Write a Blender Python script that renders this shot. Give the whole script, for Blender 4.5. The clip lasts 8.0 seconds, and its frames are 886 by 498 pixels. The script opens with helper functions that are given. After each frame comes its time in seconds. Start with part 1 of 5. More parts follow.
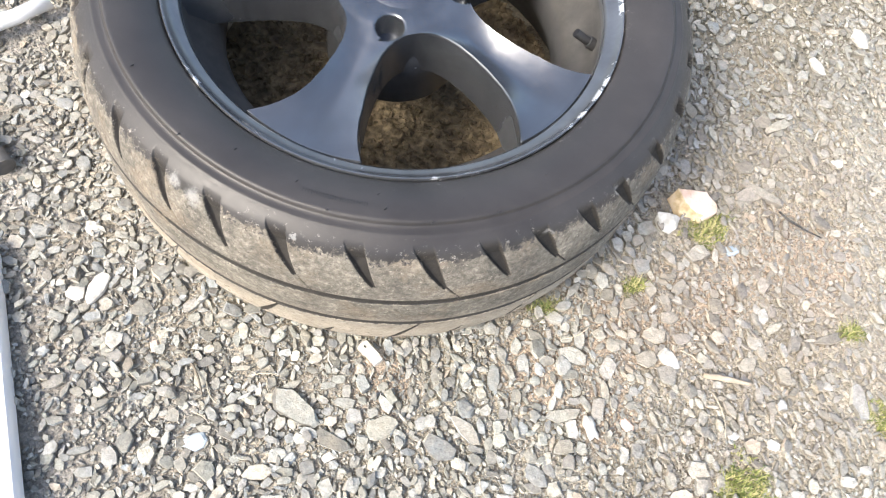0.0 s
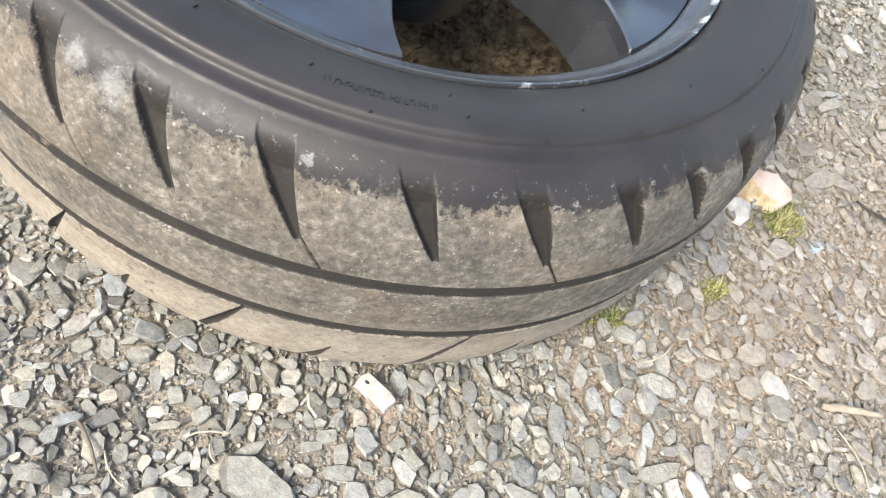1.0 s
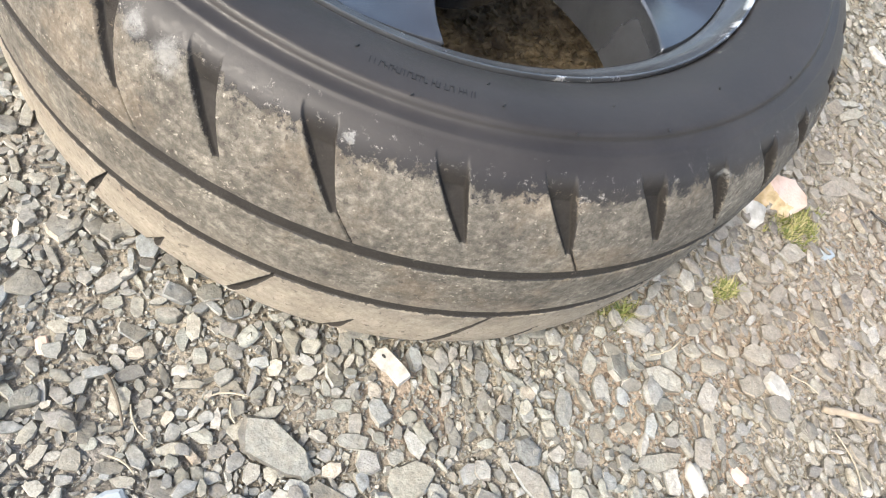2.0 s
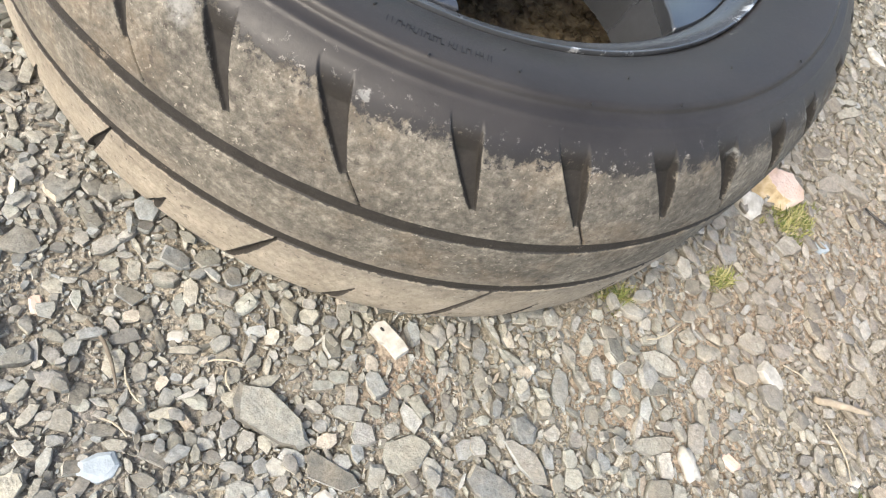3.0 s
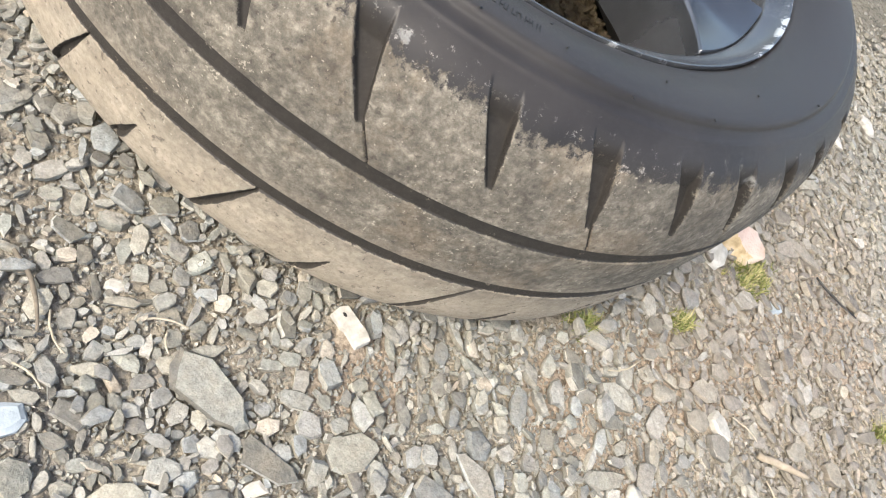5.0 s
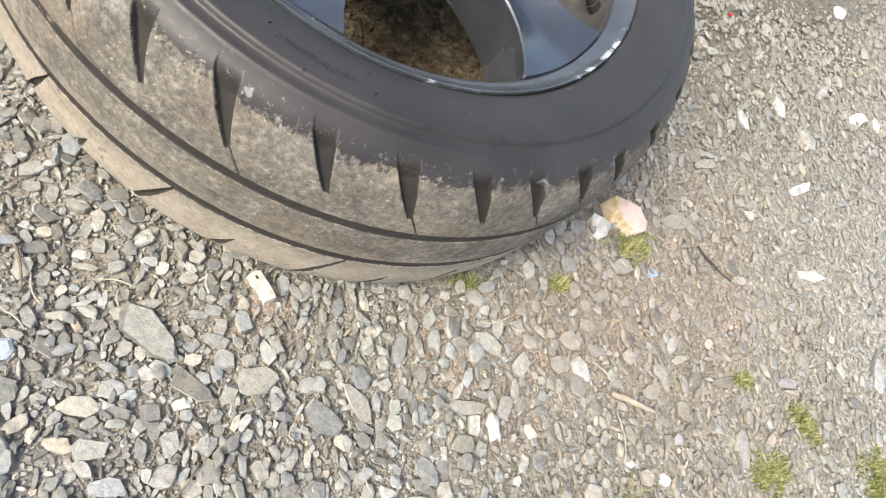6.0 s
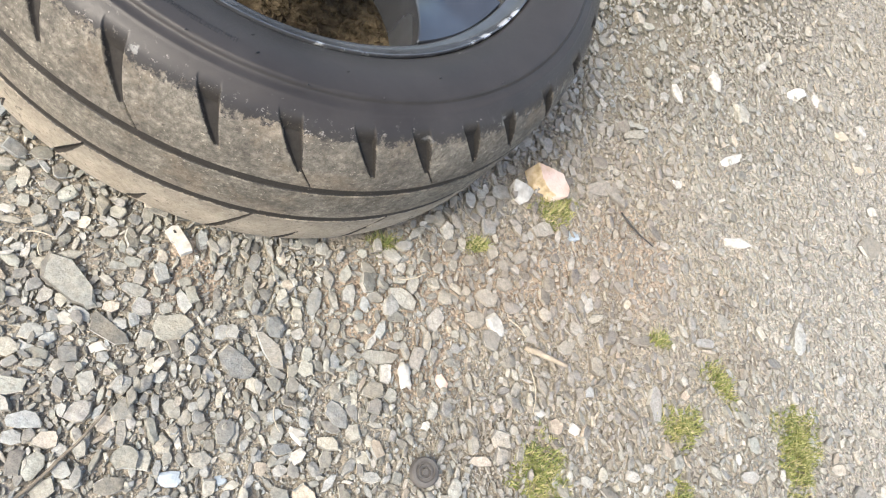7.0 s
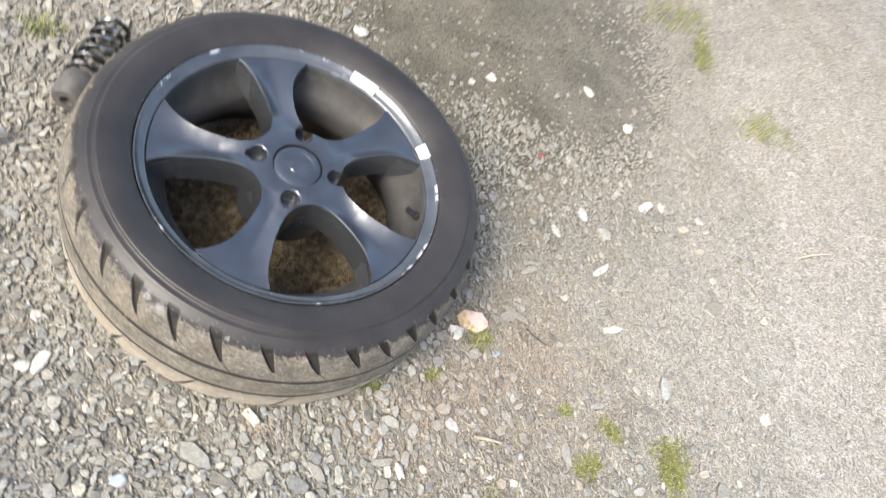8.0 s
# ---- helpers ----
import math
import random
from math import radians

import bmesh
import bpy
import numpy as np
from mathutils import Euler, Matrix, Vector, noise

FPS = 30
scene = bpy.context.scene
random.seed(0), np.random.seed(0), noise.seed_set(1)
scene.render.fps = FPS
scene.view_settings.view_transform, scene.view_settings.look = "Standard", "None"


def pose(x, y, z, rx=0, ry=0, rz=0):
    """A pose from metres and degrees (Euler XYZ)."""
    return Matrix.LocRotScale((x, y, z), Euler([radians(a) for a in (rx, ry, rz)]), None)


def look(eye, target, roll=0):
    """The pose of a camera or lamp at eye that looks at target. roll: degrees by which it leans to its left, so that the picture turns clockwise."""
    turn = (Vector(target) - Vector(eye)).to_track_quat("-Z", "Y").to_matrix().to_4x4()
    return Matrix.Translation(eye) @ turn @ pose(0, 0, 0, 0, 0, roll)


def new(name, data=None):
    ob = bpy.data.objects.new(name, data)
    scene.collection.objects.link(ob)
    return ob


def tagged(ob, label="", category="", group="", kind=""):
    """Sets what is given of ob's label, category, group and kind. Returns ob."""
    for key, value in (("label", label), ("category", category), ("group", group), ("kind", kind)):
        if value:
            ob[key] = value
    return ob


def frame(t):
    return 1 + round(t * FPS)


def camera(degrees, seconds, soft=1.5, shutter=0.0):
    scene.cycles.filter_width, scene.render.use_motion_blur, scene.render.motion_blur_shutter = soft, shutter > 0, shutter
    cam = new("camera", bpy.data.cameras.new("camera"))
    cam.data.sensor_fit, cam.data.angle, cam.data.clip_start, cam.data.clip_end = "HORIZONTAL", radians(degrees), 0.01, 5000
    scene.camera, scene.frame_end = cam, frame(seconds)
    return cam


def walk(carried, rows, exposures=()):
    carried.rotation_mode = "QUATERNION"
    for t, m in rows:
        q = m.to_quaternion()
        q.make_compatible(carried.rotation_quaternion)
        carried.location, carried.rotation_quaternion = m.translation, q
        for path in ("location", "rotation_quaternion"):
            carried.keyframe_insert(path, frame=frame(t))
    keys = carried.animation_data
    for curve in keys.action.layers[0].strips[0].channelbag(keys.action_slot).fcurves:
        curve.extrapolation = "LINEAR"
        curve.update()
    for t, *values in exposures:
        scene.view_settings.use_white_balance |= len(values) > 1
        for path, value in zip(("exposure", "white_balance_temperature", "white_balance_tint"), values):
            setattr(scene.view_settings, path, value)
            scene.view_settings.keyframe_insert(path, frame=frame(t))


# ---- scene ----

# ---- camera and its walk ----
cam = camera(62.2, 8.0, soft=1.1, shutter=0.08)
# seconds, x, y, z, yaw, pitch, roll
ROWS = [
    (0.0, 0.1997, -0.4700, 0.7383, 11.15, -66.00, 12.91),
    (0.1, 0.2011, -0.4889, 0.6989, 12.32, -63.90, 9.34),
    (0.2, 0.1636, -0.4925, 0.6093, 8.12, -62.21, 12.50),
    (0.5, 0.1024, -0.4695, 0.4842, -1.90, -57.29, 21.33),
    (1.0, 0.0947, -0.4627, 0.4667, -5.62, -56.94, 26.87),
    (1.5, 0.0854, -0.4658, 0.4730, -5.53, -57.60, 28.23),
    (1.7, 0.0849, -0.4696, 0.4751, -5.70, -58.14, 29.37),
    (3.0, 0.0815, -0.4898, 0.4618, -8.02, -57.67, 34.58),
    (3.5, 0.0701, -0.4957, 0.4201, -7.87, -53.45, 36.80),
    (4.0, 0.0590, -0.4940, 0.3748, -14.12, -50.58, 48.38),
    (4.2, 0.0597, -0.4884, 0.3720, -15.94, -49.98, 49.70),
    (5.3, 0.0671, -0.5144, 0.4473, -13.66, -52.13, 48.54),
    (5.5, 0.0853, -0.5167, 0.4844, -14.54, -53.15, 49.45),
    (6.0, 0.1212, -0.5209, 0.5730, -15.79, -55.98, 50.57),
    (6.5, 0.1610, -0.5309, 0.6169, -15.09, -56.48, 52.56),
    (7.0, 0.1983, -0.5231, 0.6323, -16.64, -56.89, 51.43),
    (7.5, 0.2100, -0.5413, 0.7137, -19.50, -58.38, 52.92),
    (7.8, 0.1657, -0.5674, 0.8701, -17.72, -56.88, 48.16),
    (7.9, 0.1388, -0.5676, 0.9596, -15.88, -57.28, 46.15),
    (8.0, 0.0994, -0.6282, 1.0701, -13.53, -53.70, 38.63),
]
EXPOSURES = [(0.0, 1.47, 6550, 8.5), (0.4, 1.22, 6490, 7.8), (1.7, 1.18, 6570, 7.8), (3.5, 0.98, 6760, 7.5), (6.0, 1.1, 6650, 8.0), (7.5, 1.12, 6650, 8.0), (8.0, 1.14, 6530, 8.0)]
walk(cam, [(t, pose(x, y, z, 90 + pitch, 0, yaw) @ pose(0, 0, 0, 0, 0, roll)) for t, x, y, z, yaw, pitch, roll in ROWS], EXPOSURES)

# ---- world and sun: bright, thinly clouded sky ----
SUN_ELEV, SUN_AZ = 48.0, 215.0          # azimuth from +y, clockwise
world = bpy.data.worlds.new("sky")
scene.world = world
world.use_nodes = True
wn = world.node_tree
wbg = wn.nodes["Background"]
sky = wn.nodes.new("ShaderNodeTexSky")
sky.sky_type = "NISHITA"
sky.sun_disc = False
sky.sun_elevation, sky.sun_rotation = radians(SUN_ELEV), radians(SUN_AZ)
sky.air_density, sky.dust_density, sky.ozone_density = 1.0, 4.0, 1.0
wn.links.new(sky.outputs[0], wbg.inputs[0])
wbg.inputs[1].default_value = 0.15

sun_data = bpy.data.lights.new("sun", "SUN")
sun_data.energy, sun_data.angle, sun_data.color = 1.5, radians(20), (1.0, 0.95, 0.87)
sun = new("sun", sun_data)
_a, _e = radians(SUN_AZ), radians(SUN_ELEV)
sun_dir = Vector((math.sin(_a) * math.cos(_e), math.cos(_a) * math.cos(_e), math.sin(_e)))
sun.matrix_world = look(tuple(sun_dir * 20), (0, 0, 0))


# ---- materials ----
def material(name, rough=0.6, metal=0.0):
    m = bpy.data.materials.new(name)
    m.use_nodes = True
    bsdf = m.node_tree.nodes["Principled BSDF"]
    bsdf.inputs["Roughness"].default_value = rough
    bsdf.inputs["Metallic"].default_value = metal
    return m, m.node_tree, bsdf


def node(nt, kind, **props):
    n = nt.nodes.new(kind)
    for key, value in props.items():
        if key == "operation":
            n.operation = value
        elif key == "data_type":
            n.data_type = value
        elif key == "blend_type":
            n.blend_type = value
        elif key == "feature":
            n.feature = value
    return n


def link(nt, a, b):
    nt.links.new(a, b)


def coords(nt):
    return node(nt, "ShaderNodeTexCoord").outputs["Object"]


def noise_tex(nt, where, scale, detail=4.0, rough=0.55):
    n = node(nt, "ShaderNodeTexNoise")
    n.inputs["Scale"].default_value = scale
    n.inputs["Detail"].default_value = detail
    n.inputs["Roughness"].default_value = rough
    link(nt, where, n.inputs["Vector"])
    return n.outputs["Fac"]


def ramp(nt, fac, stops):
    r = node(nt, "ShaderNodeValToRGB")
    els = r.color_ramp.elements
    while len(els) < len(stops):
        els.new(0.5)
    for el, (pos, col) in zip(els, stops):
        el.position = pos
        el.color = (*col, 1) if len(col) == 3 else col
    link(nt, fac, r.inputs[0])
    return r.outputs[0]


def grey(v):
    return (v, v, v)


def math_node(nt, op, a, b=None, clamp=False):
    n = node(nt, "ShaderNodeMath", operation=op)
    n.use_clamp = clamp
    for i, v in enumerate((a, b)):
        if v is None:
            continue
        if isinstance(v, (int, float)):
            n.inputs[i].default_value = v
        else:
            link(nt, v, n.inputs[i])
    return n.outputs[0]


def mix_col(nt, fac, a, b, blend="MIX"):
    n = node(nt, "ShaderNodeMix", data_type="RGBA", blend_type=blend)
    for sock, v in ((n.inputs[0], fac), (n.inputs[6], a), (n.inputs[7], b)):
        if isinstance(v, (int, float)):
            sock.default_value = v
        elif isinstance(v, tuple):
            sock.default_value = (*v, 1)
        else:
            link(nt, v, sock)
    return n.outputs[2]


def bump(nt, bsdf, height, strength, distance):
    b = node(nt, "ShaderNodeBump")
    b.inputs["Strength"].default_value = strength
    b.inputs["Distance"].default_value = distance
    link(nt, height, b.inputs["Height"])
    link(nt, b.outputs[0], bsdf.inputs["Normal"])


def speckled(name, stops, scale, rough=0.7, metal=0.0, bump_scale=400, bump_depth=0.0004, detail=5.0):
    m, nt, bsdf = material(name, rough, metal)
    where = coords(nt)
    link(nt, ramp(nt, noise_tex(nt, where, scale, detail), stops), bsdf.inputs["Base Color"])
    bump(nt, bsdf, noise_tex(nt, where, bump_scale, 3), 0.6, bump_depth)
    return m


def stone_material():
    """Slate and shale chips: every chip has its own tone."""
    m, nt, bsdf = material("slate_gravel", 0.78)
    where = node(nt, "ShaderNodeNewGeometry").outputs["Position"]
    info = node(nt, "ShaderNodeObjectInfo").outputs["Random"]
    isl = node(nt, "ShaderNodeNewGeometry").outputs["Random Per Island"]
    pick = math_node(nt, "FRACT", math_node(nt, "ADD", info, isl))
    tone = ramp(nt, pick, [
        (0.00, (0.205, 0.212, 0.20)), (0.14, (0.29, 0.305, 0.275)), (0.26, (0.285, 0.275, 0.235)), (0.36, (0.33, 0.345, 0.335)), (0.46, (0.30, 0.295, 0.28)),
        (0.55, (0.39, 0.385, 0.34)), (0.64, (0.19, 0.198, 0.196)), (0.74, (0.285, 0.315, 0.325)), (0.84, (0.36, 0.345, 0.285)),
        (0.93, (0.44, 0.44, 0.41)), (0.985, (0.40, 0.345, 0.275))])
    pick2 = math_node(nt, "FRACT", math_node(nt, "MULTIPLY", pick, 37.0))
    bright = math_node(nt, "ADD", math_node(nt, "MULTIPLY", pick2, 0.94), 0.54)
    comb = node(nt, "ShaderNodeCombineColor")
    for i in range(3):
        link(nt, bright, comb.inputs[i])
    toned = mix_col(nt, 1.0, tone, comb.outputs[0], "MULTIPLY")
    # paler within about a metre of (1.30, 0.66)
    out = node(nt, "ShaderNodeVectorMath", operation="DISTANCE")
    link(nt, where, out.inputs[0])
    out.inputs[1].default_value = (1.30, 0.66, 0.0)
    pale = node(nt, "ShaderNodeMapRange")
    pale.interpolation_type = "SMOOTHSTEP"
    pale.inputs["From Min"].default_value, pale.inputs["From Max"].default_value = 1.05, 0.45
    link(nt, out.outputs["Value"], pale.inputs["Value"])
    toned = mix_col(nt, math_node(nt, "MULTIPLY", pale.outputs[0], 0.22), toned, (0.52, 0.49, 0.45))
    # soil trodden onto the stones: thin in the loose heap, thick behind the wheel
    sep = node(nt, "ShaderNodeSeparateXYZ")
    link(nt, where, sep.inputs[0])
    run = node(nt, "ShaderNodeMapRange")
    run.interpolation_type = "SMOOTHSTEP"
    run.inputs["From Min"].default_value, run.inputs["From Max"].default_value = -0.32, 0.40
    along = math_node(nt, "ADD", sep.outputs[1], math_node(nt, "MULTIPLY", sep.outputs[0], -0.55))
    link(nt, math_node(nt, "ADD", along, math_node(nt, "MULTIPLY", math_node(nt, "SUBTRACT", noise_tex(nt, where, 7, 4), 0.5), 0.35)), run.inputs["Value"])
    coat = math_node(nt, "ADD", math_node(nt, "MULTIPLY", run.outputs[0], 0.25), 0.13)
    dusty = ramp(nt, noise_tex(nt, where, 90, 5, 0.65), [(0.38, grey(0.0)), (0.72, grey(1.0))])
    soil = ramp(nt, noise_tex(nt, where, 6, 4), [(0.35, (0.262, 0.228, 0.168)), (0.65, (0.345, 0.300, 0.226))])
    amount = math_node(nt, "ADD", math_node(nt, "MULTIPLY", dusty, 0.38), coat, True)
    col = mix_col(nt, amount, toned, soil)
    red = node(nt, "ShaderNodeVectorMath", operation="DISTANCE")
    link(nt, where, red.inputs[0])
    red.inputs[1].default_value = (0.46, -0.02, 0.0)
    reach = node(nt, "ShaderNodeMapRange")
    reach.interpolation_type = "SMOOTHSTEP"
    reach.inputs["From Min"].default_value, reach.inputs["From Max"].default_value = 0.34, 0.08
    link(nt, math_node(nt, "ADD", red.outputs["Value"], math_node(nt, "MULTIPLY", math_node(nt, "SUBTRACT", noise_tex(nt, where, 9, 5, 0.65), 0.5), 0.5)), reach.inputs["Value"])
    col = mix_col(nt, math_node(nt, "MULTIPLY", reach.outputs[0], 0.24), col, (0.33, 0.238, 0.175))
    blot = ramp(nt, noise_tex(nt, where, 210, 5, 0.7), [(0.32, grey(0.70)), (0.52, grey(1.0)), (0.72, grey(1.25))])
    col = mix_col(nt, 1.0, col, blot, "MULTIPLY")
    grain = ramp(nt, noise_tex(nt, where, 900, 4, 0.7), [(0.3, grey(0.78)), (0.7, grey(1.16))])
    link(nt, mix_col(nt, 1.0, col, grain, "MULTIPLY"), bsdf.inputs["Base Color"])
    bump(nt, bsdf, math_node(nt, "ADD", noise_tex(nt, where, 450, 5, 0.65), math_node(nt, "MULTIPLY", noise_tex(nt, where, 120, 4, 0.6), 2.2)), 0.60, 0.0017)
    return m


def ground_material():
    """Trodden soil and grit between the stones."""
    m, nt, bsdf = material("soil_and_grit", 0.9)
    where = coords(nt)
    soil = ramp(nt, noise_tex(nt, where, 9, 6, 0.6), [(0.30, (0.180, 0.152, 0.112)), (0.5, (0.268, 0.232, 0.172)), (0.68, (0.37, 0.325, 0.248))])
    rusty = ramp(nt, noise_tex(nt, where, 5.3, 4, 0.6), [(0.60, grey(0.0)), (0.72, grey(1.0))])
    soil = mix_col(nt, math_node(nt, "MULTIPLY", rusty, 0.20), soil, (0.40, 0.31, 0.20))
    vor = node(nt, "ShaderNodeTexVoronoi", feature="F1")
    vor.inputs["Scale"].default_value = 260
    link(nt, where, vor.inputs["Vector"])
    def spot(px, py, radius):
        d = node(nt, "ShaderNodeVectorMath", operation="DISTANCE")
        link(nt, where, d.inputs[0])
        d.inputs[1].default_value = (px, py, 0)
        rough_edge = math_node(nt, "ADD", d.outputs["Value"], math_node(nt, "MULTIPLY", math_node(nt, "SUBTRACT", noise_tex(nt, where, 8, 5, 0.65), 0.5), radius * 1.4))
        m_ = node(nt, "ShaderNodeMapRange")
        m_.interpolation_type = "SMOOTHSTEP"
        m_.inputs["From Min"].default_value, m_.inputs["From Max"].default_value = radius * 1.15, radius * 0.5
        link(nt, rough_edge, m_.inputs["Value"])
        return m_.outputs[0]
    # grey grit all over the yard away from the wheel, paler round (1.30, 0.66)
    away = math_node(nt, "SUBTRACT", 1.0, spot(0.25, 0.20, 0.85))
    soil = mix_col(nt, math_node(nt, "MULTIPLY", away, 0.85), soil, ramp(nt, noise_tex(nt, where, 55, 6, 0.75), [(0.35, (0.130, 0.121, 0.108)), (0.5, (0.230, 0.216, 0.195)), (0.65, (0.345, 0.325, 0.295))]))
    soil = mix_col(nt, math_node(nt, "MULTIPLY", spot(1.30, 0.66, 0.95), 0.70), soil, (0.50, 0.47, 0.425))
    # bare mud behind the wheel, shade there put into its colour; rusty stains by the tyre
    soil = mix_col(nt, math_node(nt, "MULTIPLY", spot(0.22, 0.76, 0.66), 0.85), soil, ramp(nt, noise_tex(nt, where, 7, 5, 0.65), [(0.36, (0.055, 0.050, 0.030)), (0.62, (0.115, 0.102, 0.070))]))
    for px, py, radius in ((0.40, -0.09, 0.075), (0.28, -0.23, 0.06), (0.52, 0.03, 0.08), (0.14, -0.31, 0.045), (0.33, -0.16, 0.065), (0.45, -0.03, 0.06), (0.36, -0.24, 0.05)):
        soil = mix_col(nt, math_node(nt, "MULTIPLY", spot(px, py, radius), 0.65), soil, (0.33, 0.240, 0.168))
    tint = node(nt, "ShaderNodeHueSaturation")
    tint.inputs["Saturation"].default_value = 0.0
    link(nt, vor.outputs["Color"], tint.inputs["Color"])
    bits = mix_col(nt, 0.7, soil, tint.outputs[0], "SOFT_LIGHT")
    hue = node(nt, "ShaderNodeHueSaturation")
    hue.inputs["Saturation"].default_value = 0.9
    link(nt, bits, hue.inputs["Color"])
    fine = ramp(nt, noise_tex(nt, where, 520, 4, 0.7), [(0.3, grey(0.7)), (0.7, grey(1.2))])
    link(nt, mix_col(nt, 1.0, hue.outputs[0], fine, "MULTIPLY"), bsdf.inputs["Base Color"])
    high = math_node(nt, "SUBTRACT", noise_tex(nt, where, 300, 5, 0.7), math_node(nt, "MULTIPLY", vor.outputs["Distance"], 0.8))
    bump(nt, bsdf, high, 0.9, 0.003)
    return m


def tyre_material():
    """Black rubber; the worn tread is covered in dried mud, the cuts are clean."""
    m, nt, bsdf = material("tyre_rubber", 0.5)
    where = coords(nt)
    sep = node(nt, "ShaderNodeSeparateXYZ")
    link(nt, where, sep.inputs[0])
    z = sep.outputs[2]
    wide = noise_tex(nt, where, 26, 5, 0.65)
    fine = noise_tex(nt, where, 150, 6, 0.75)
    edge = math_node(nt, "ADD", z, math_node(nt, "ADD", math_node(nt, "MULTIPLY", math_node(nt, "SUBTRACT", wide, 0.5), 0.020),
                                             math_node(nt, "MULTIPLY", math_node(nt, "SUBTRACT", fine, 0.5), 0.035)))
    mr = node(nt, "ShaderNodeMapRange")
    mr.inputs["From Min"].default_value, mr.inputs["From Max"].default_value = 0.1975, 0.1945
    link(nt, edge, mr.inputs["Value"])
    on_tread = mr.outputs[0]
    clean = node(nt, "ShaderNodeAttribute")
    clean.attribute_name = "clean_cut"
    crumb = math_node(nt, "ADD", math_node(nt, "MULTIPLY", math_node(nt, "SUBTRACT", noise_tex(nt, where, 210, 6, 0.8), 0.5), 2.6), math_node(nt, "MULTIPLY", math_node(nt, "SUBTRACT", noise_tex(nt, where, 34, 4, 0.6), 0.5), 2.0))
    bare_cut = node(nt, "ShaderNodeMapRange")
    bare_cut.inputs["From Min"].default_value, bare_cut.inputs["From Max"].default_value = 0.42, 0.60
    link(nt, math_node(nt, "SUBTRACT", clean.outputs["Fac"], crumb), bare_cut.inputs["Value"])
    cut_open = math_node(nt, "MULTIPLY", bare_cut.outputs[0], math_node(nt, "GREATER_THAN", clean.outputs["Fac"], 0.02), True)
    dust = math_node(nt, "MULTIPLY", on_tread, math_node(nt, "SUBTRACT", 1.0, math_node(nt, "MULTIPLY", cut_open, 0.96)), True)
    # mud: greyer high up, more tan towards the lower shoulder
    patch = ramp(nt, noise_tex(nt, where, 30, 9, 0.72), [(0.30, (0.080, 0.072, 0.060)), (0.43, (0.142, 0.129, 0.107)), (0.56, (0.212, 0.193, 0.158)), (0.70, (0.32, 0.292, 0.238))])
    grainy = ramp(nt, noise_tex(nt, where, 170, 8, 0.8), [(0.36, grey(0.54)), (0.50, grey(0.98)), (0.64, grey(1.62))])
    patch = mix_col(nt, 1.0, patch, grainy, "MULTIPLY")
    ochre = ramp(nt, noise_tex(nt, where, 17, 6, 0.7), [(0.50, grey(0.0)), (0.62, grey(1.0))])
    patch = mix_col(nt, math_node(nt, "MULTIPLY", ochre, 0.32), patch, ramp(nt, fine, [(0.35, (0.20, 0.145, 0.092)), (0.65, (0.38, 0.290, 0.195))]))
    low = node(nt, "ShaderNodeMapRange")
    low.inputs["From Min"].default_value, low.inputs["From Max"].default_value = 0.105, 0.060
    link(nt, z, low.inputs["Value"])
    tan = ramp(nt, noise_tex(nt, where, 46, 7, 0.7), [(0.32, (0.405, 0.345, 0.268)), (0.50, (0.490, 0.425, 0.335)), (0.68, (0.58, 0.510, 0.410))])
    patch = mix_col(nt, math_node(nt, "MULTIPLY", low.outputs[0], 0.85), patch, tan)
    worn = ramp(nt, noise_tex(nt, where, 240, 8, 0.88), [(0.42, grey(0.0)), (0.52, grey(1.0))])
    mud = mix_col(nt, math_node(nt, "ADD", math_node(nt, "MULTIPLY", worn, 0.30), 0.70), (0.110, 0.097, 0.076), patch)
    # pits where the rubber shows, and pale grains stuck in the mud
    pits = ramp(nt, noise_tex(nt, where, 210, 4, 0.65), [(0.345, grey(1.0)), (0.385, grey(0.0))])
    mud = mix_col(nt, math_node(nt, "MULTIPLY", pits, 0.58), mud, (0.058, 0.048, 0.040))
    strewn = ramp(nt, noise_tex(nt, where, 28, 4, 0.6), [(0.44, grey(0.0)), (0.64, grey(0.065))])
    specks = ramp(nt, math_node(nt, "ADD", noise_tex(nt, where, 380, 4, 0.65), strewn), [(0.660, grey(0.0)), (0.705, grey(1.0))])
    mud = mix_col(nt, math_node(nt, "MULTIPLY", specks, 0.75), mud, (0.54, 0.49, 0.40))
    film = noise_tex(nt, where, 14, 5, 0.6)
    black = ramp(nt, film, [(0.35, (0.027, 0.0245, 0.0235)), (0.7, (0.047, 0.043, 0.041))])
    black = mix_col(nt, clean.outputs["Fac"], black, ramp(nt, fine, [(0.35, (0.016, 0.014, 0.012)), (0.65, (0.030, 0.026, 0.023))]))
    # chalky scuffs along the shoulder
    scuff = ramp(nt, noise_tex(nt, where, 190, 6, 0.85), [(0.585, grey(0.0)), (0.615, grey(1.0))])
    sh = node(nt, "ShaderNodeMapRange")
    sh.inputs["From Min"].default_value, sh.inputs["From Max"].default_value = 0.2055, 0.197
    link(nt, edge, sh.inputs["Value"])
    black = mix_col(nt, math_node(nt, "MULTIPLY", math_node(nt, "MULTIPLY", scuff, sh.outputs[0]), math_node(nt, "SUBTRACT", 0.8, math_node(nt, "MULTIPLY", clean.outputs["Fac"], 0.8))), black, (0.44, 0.42, 0.38))
    worn_col = mix_col(nt, dust, black, mud)
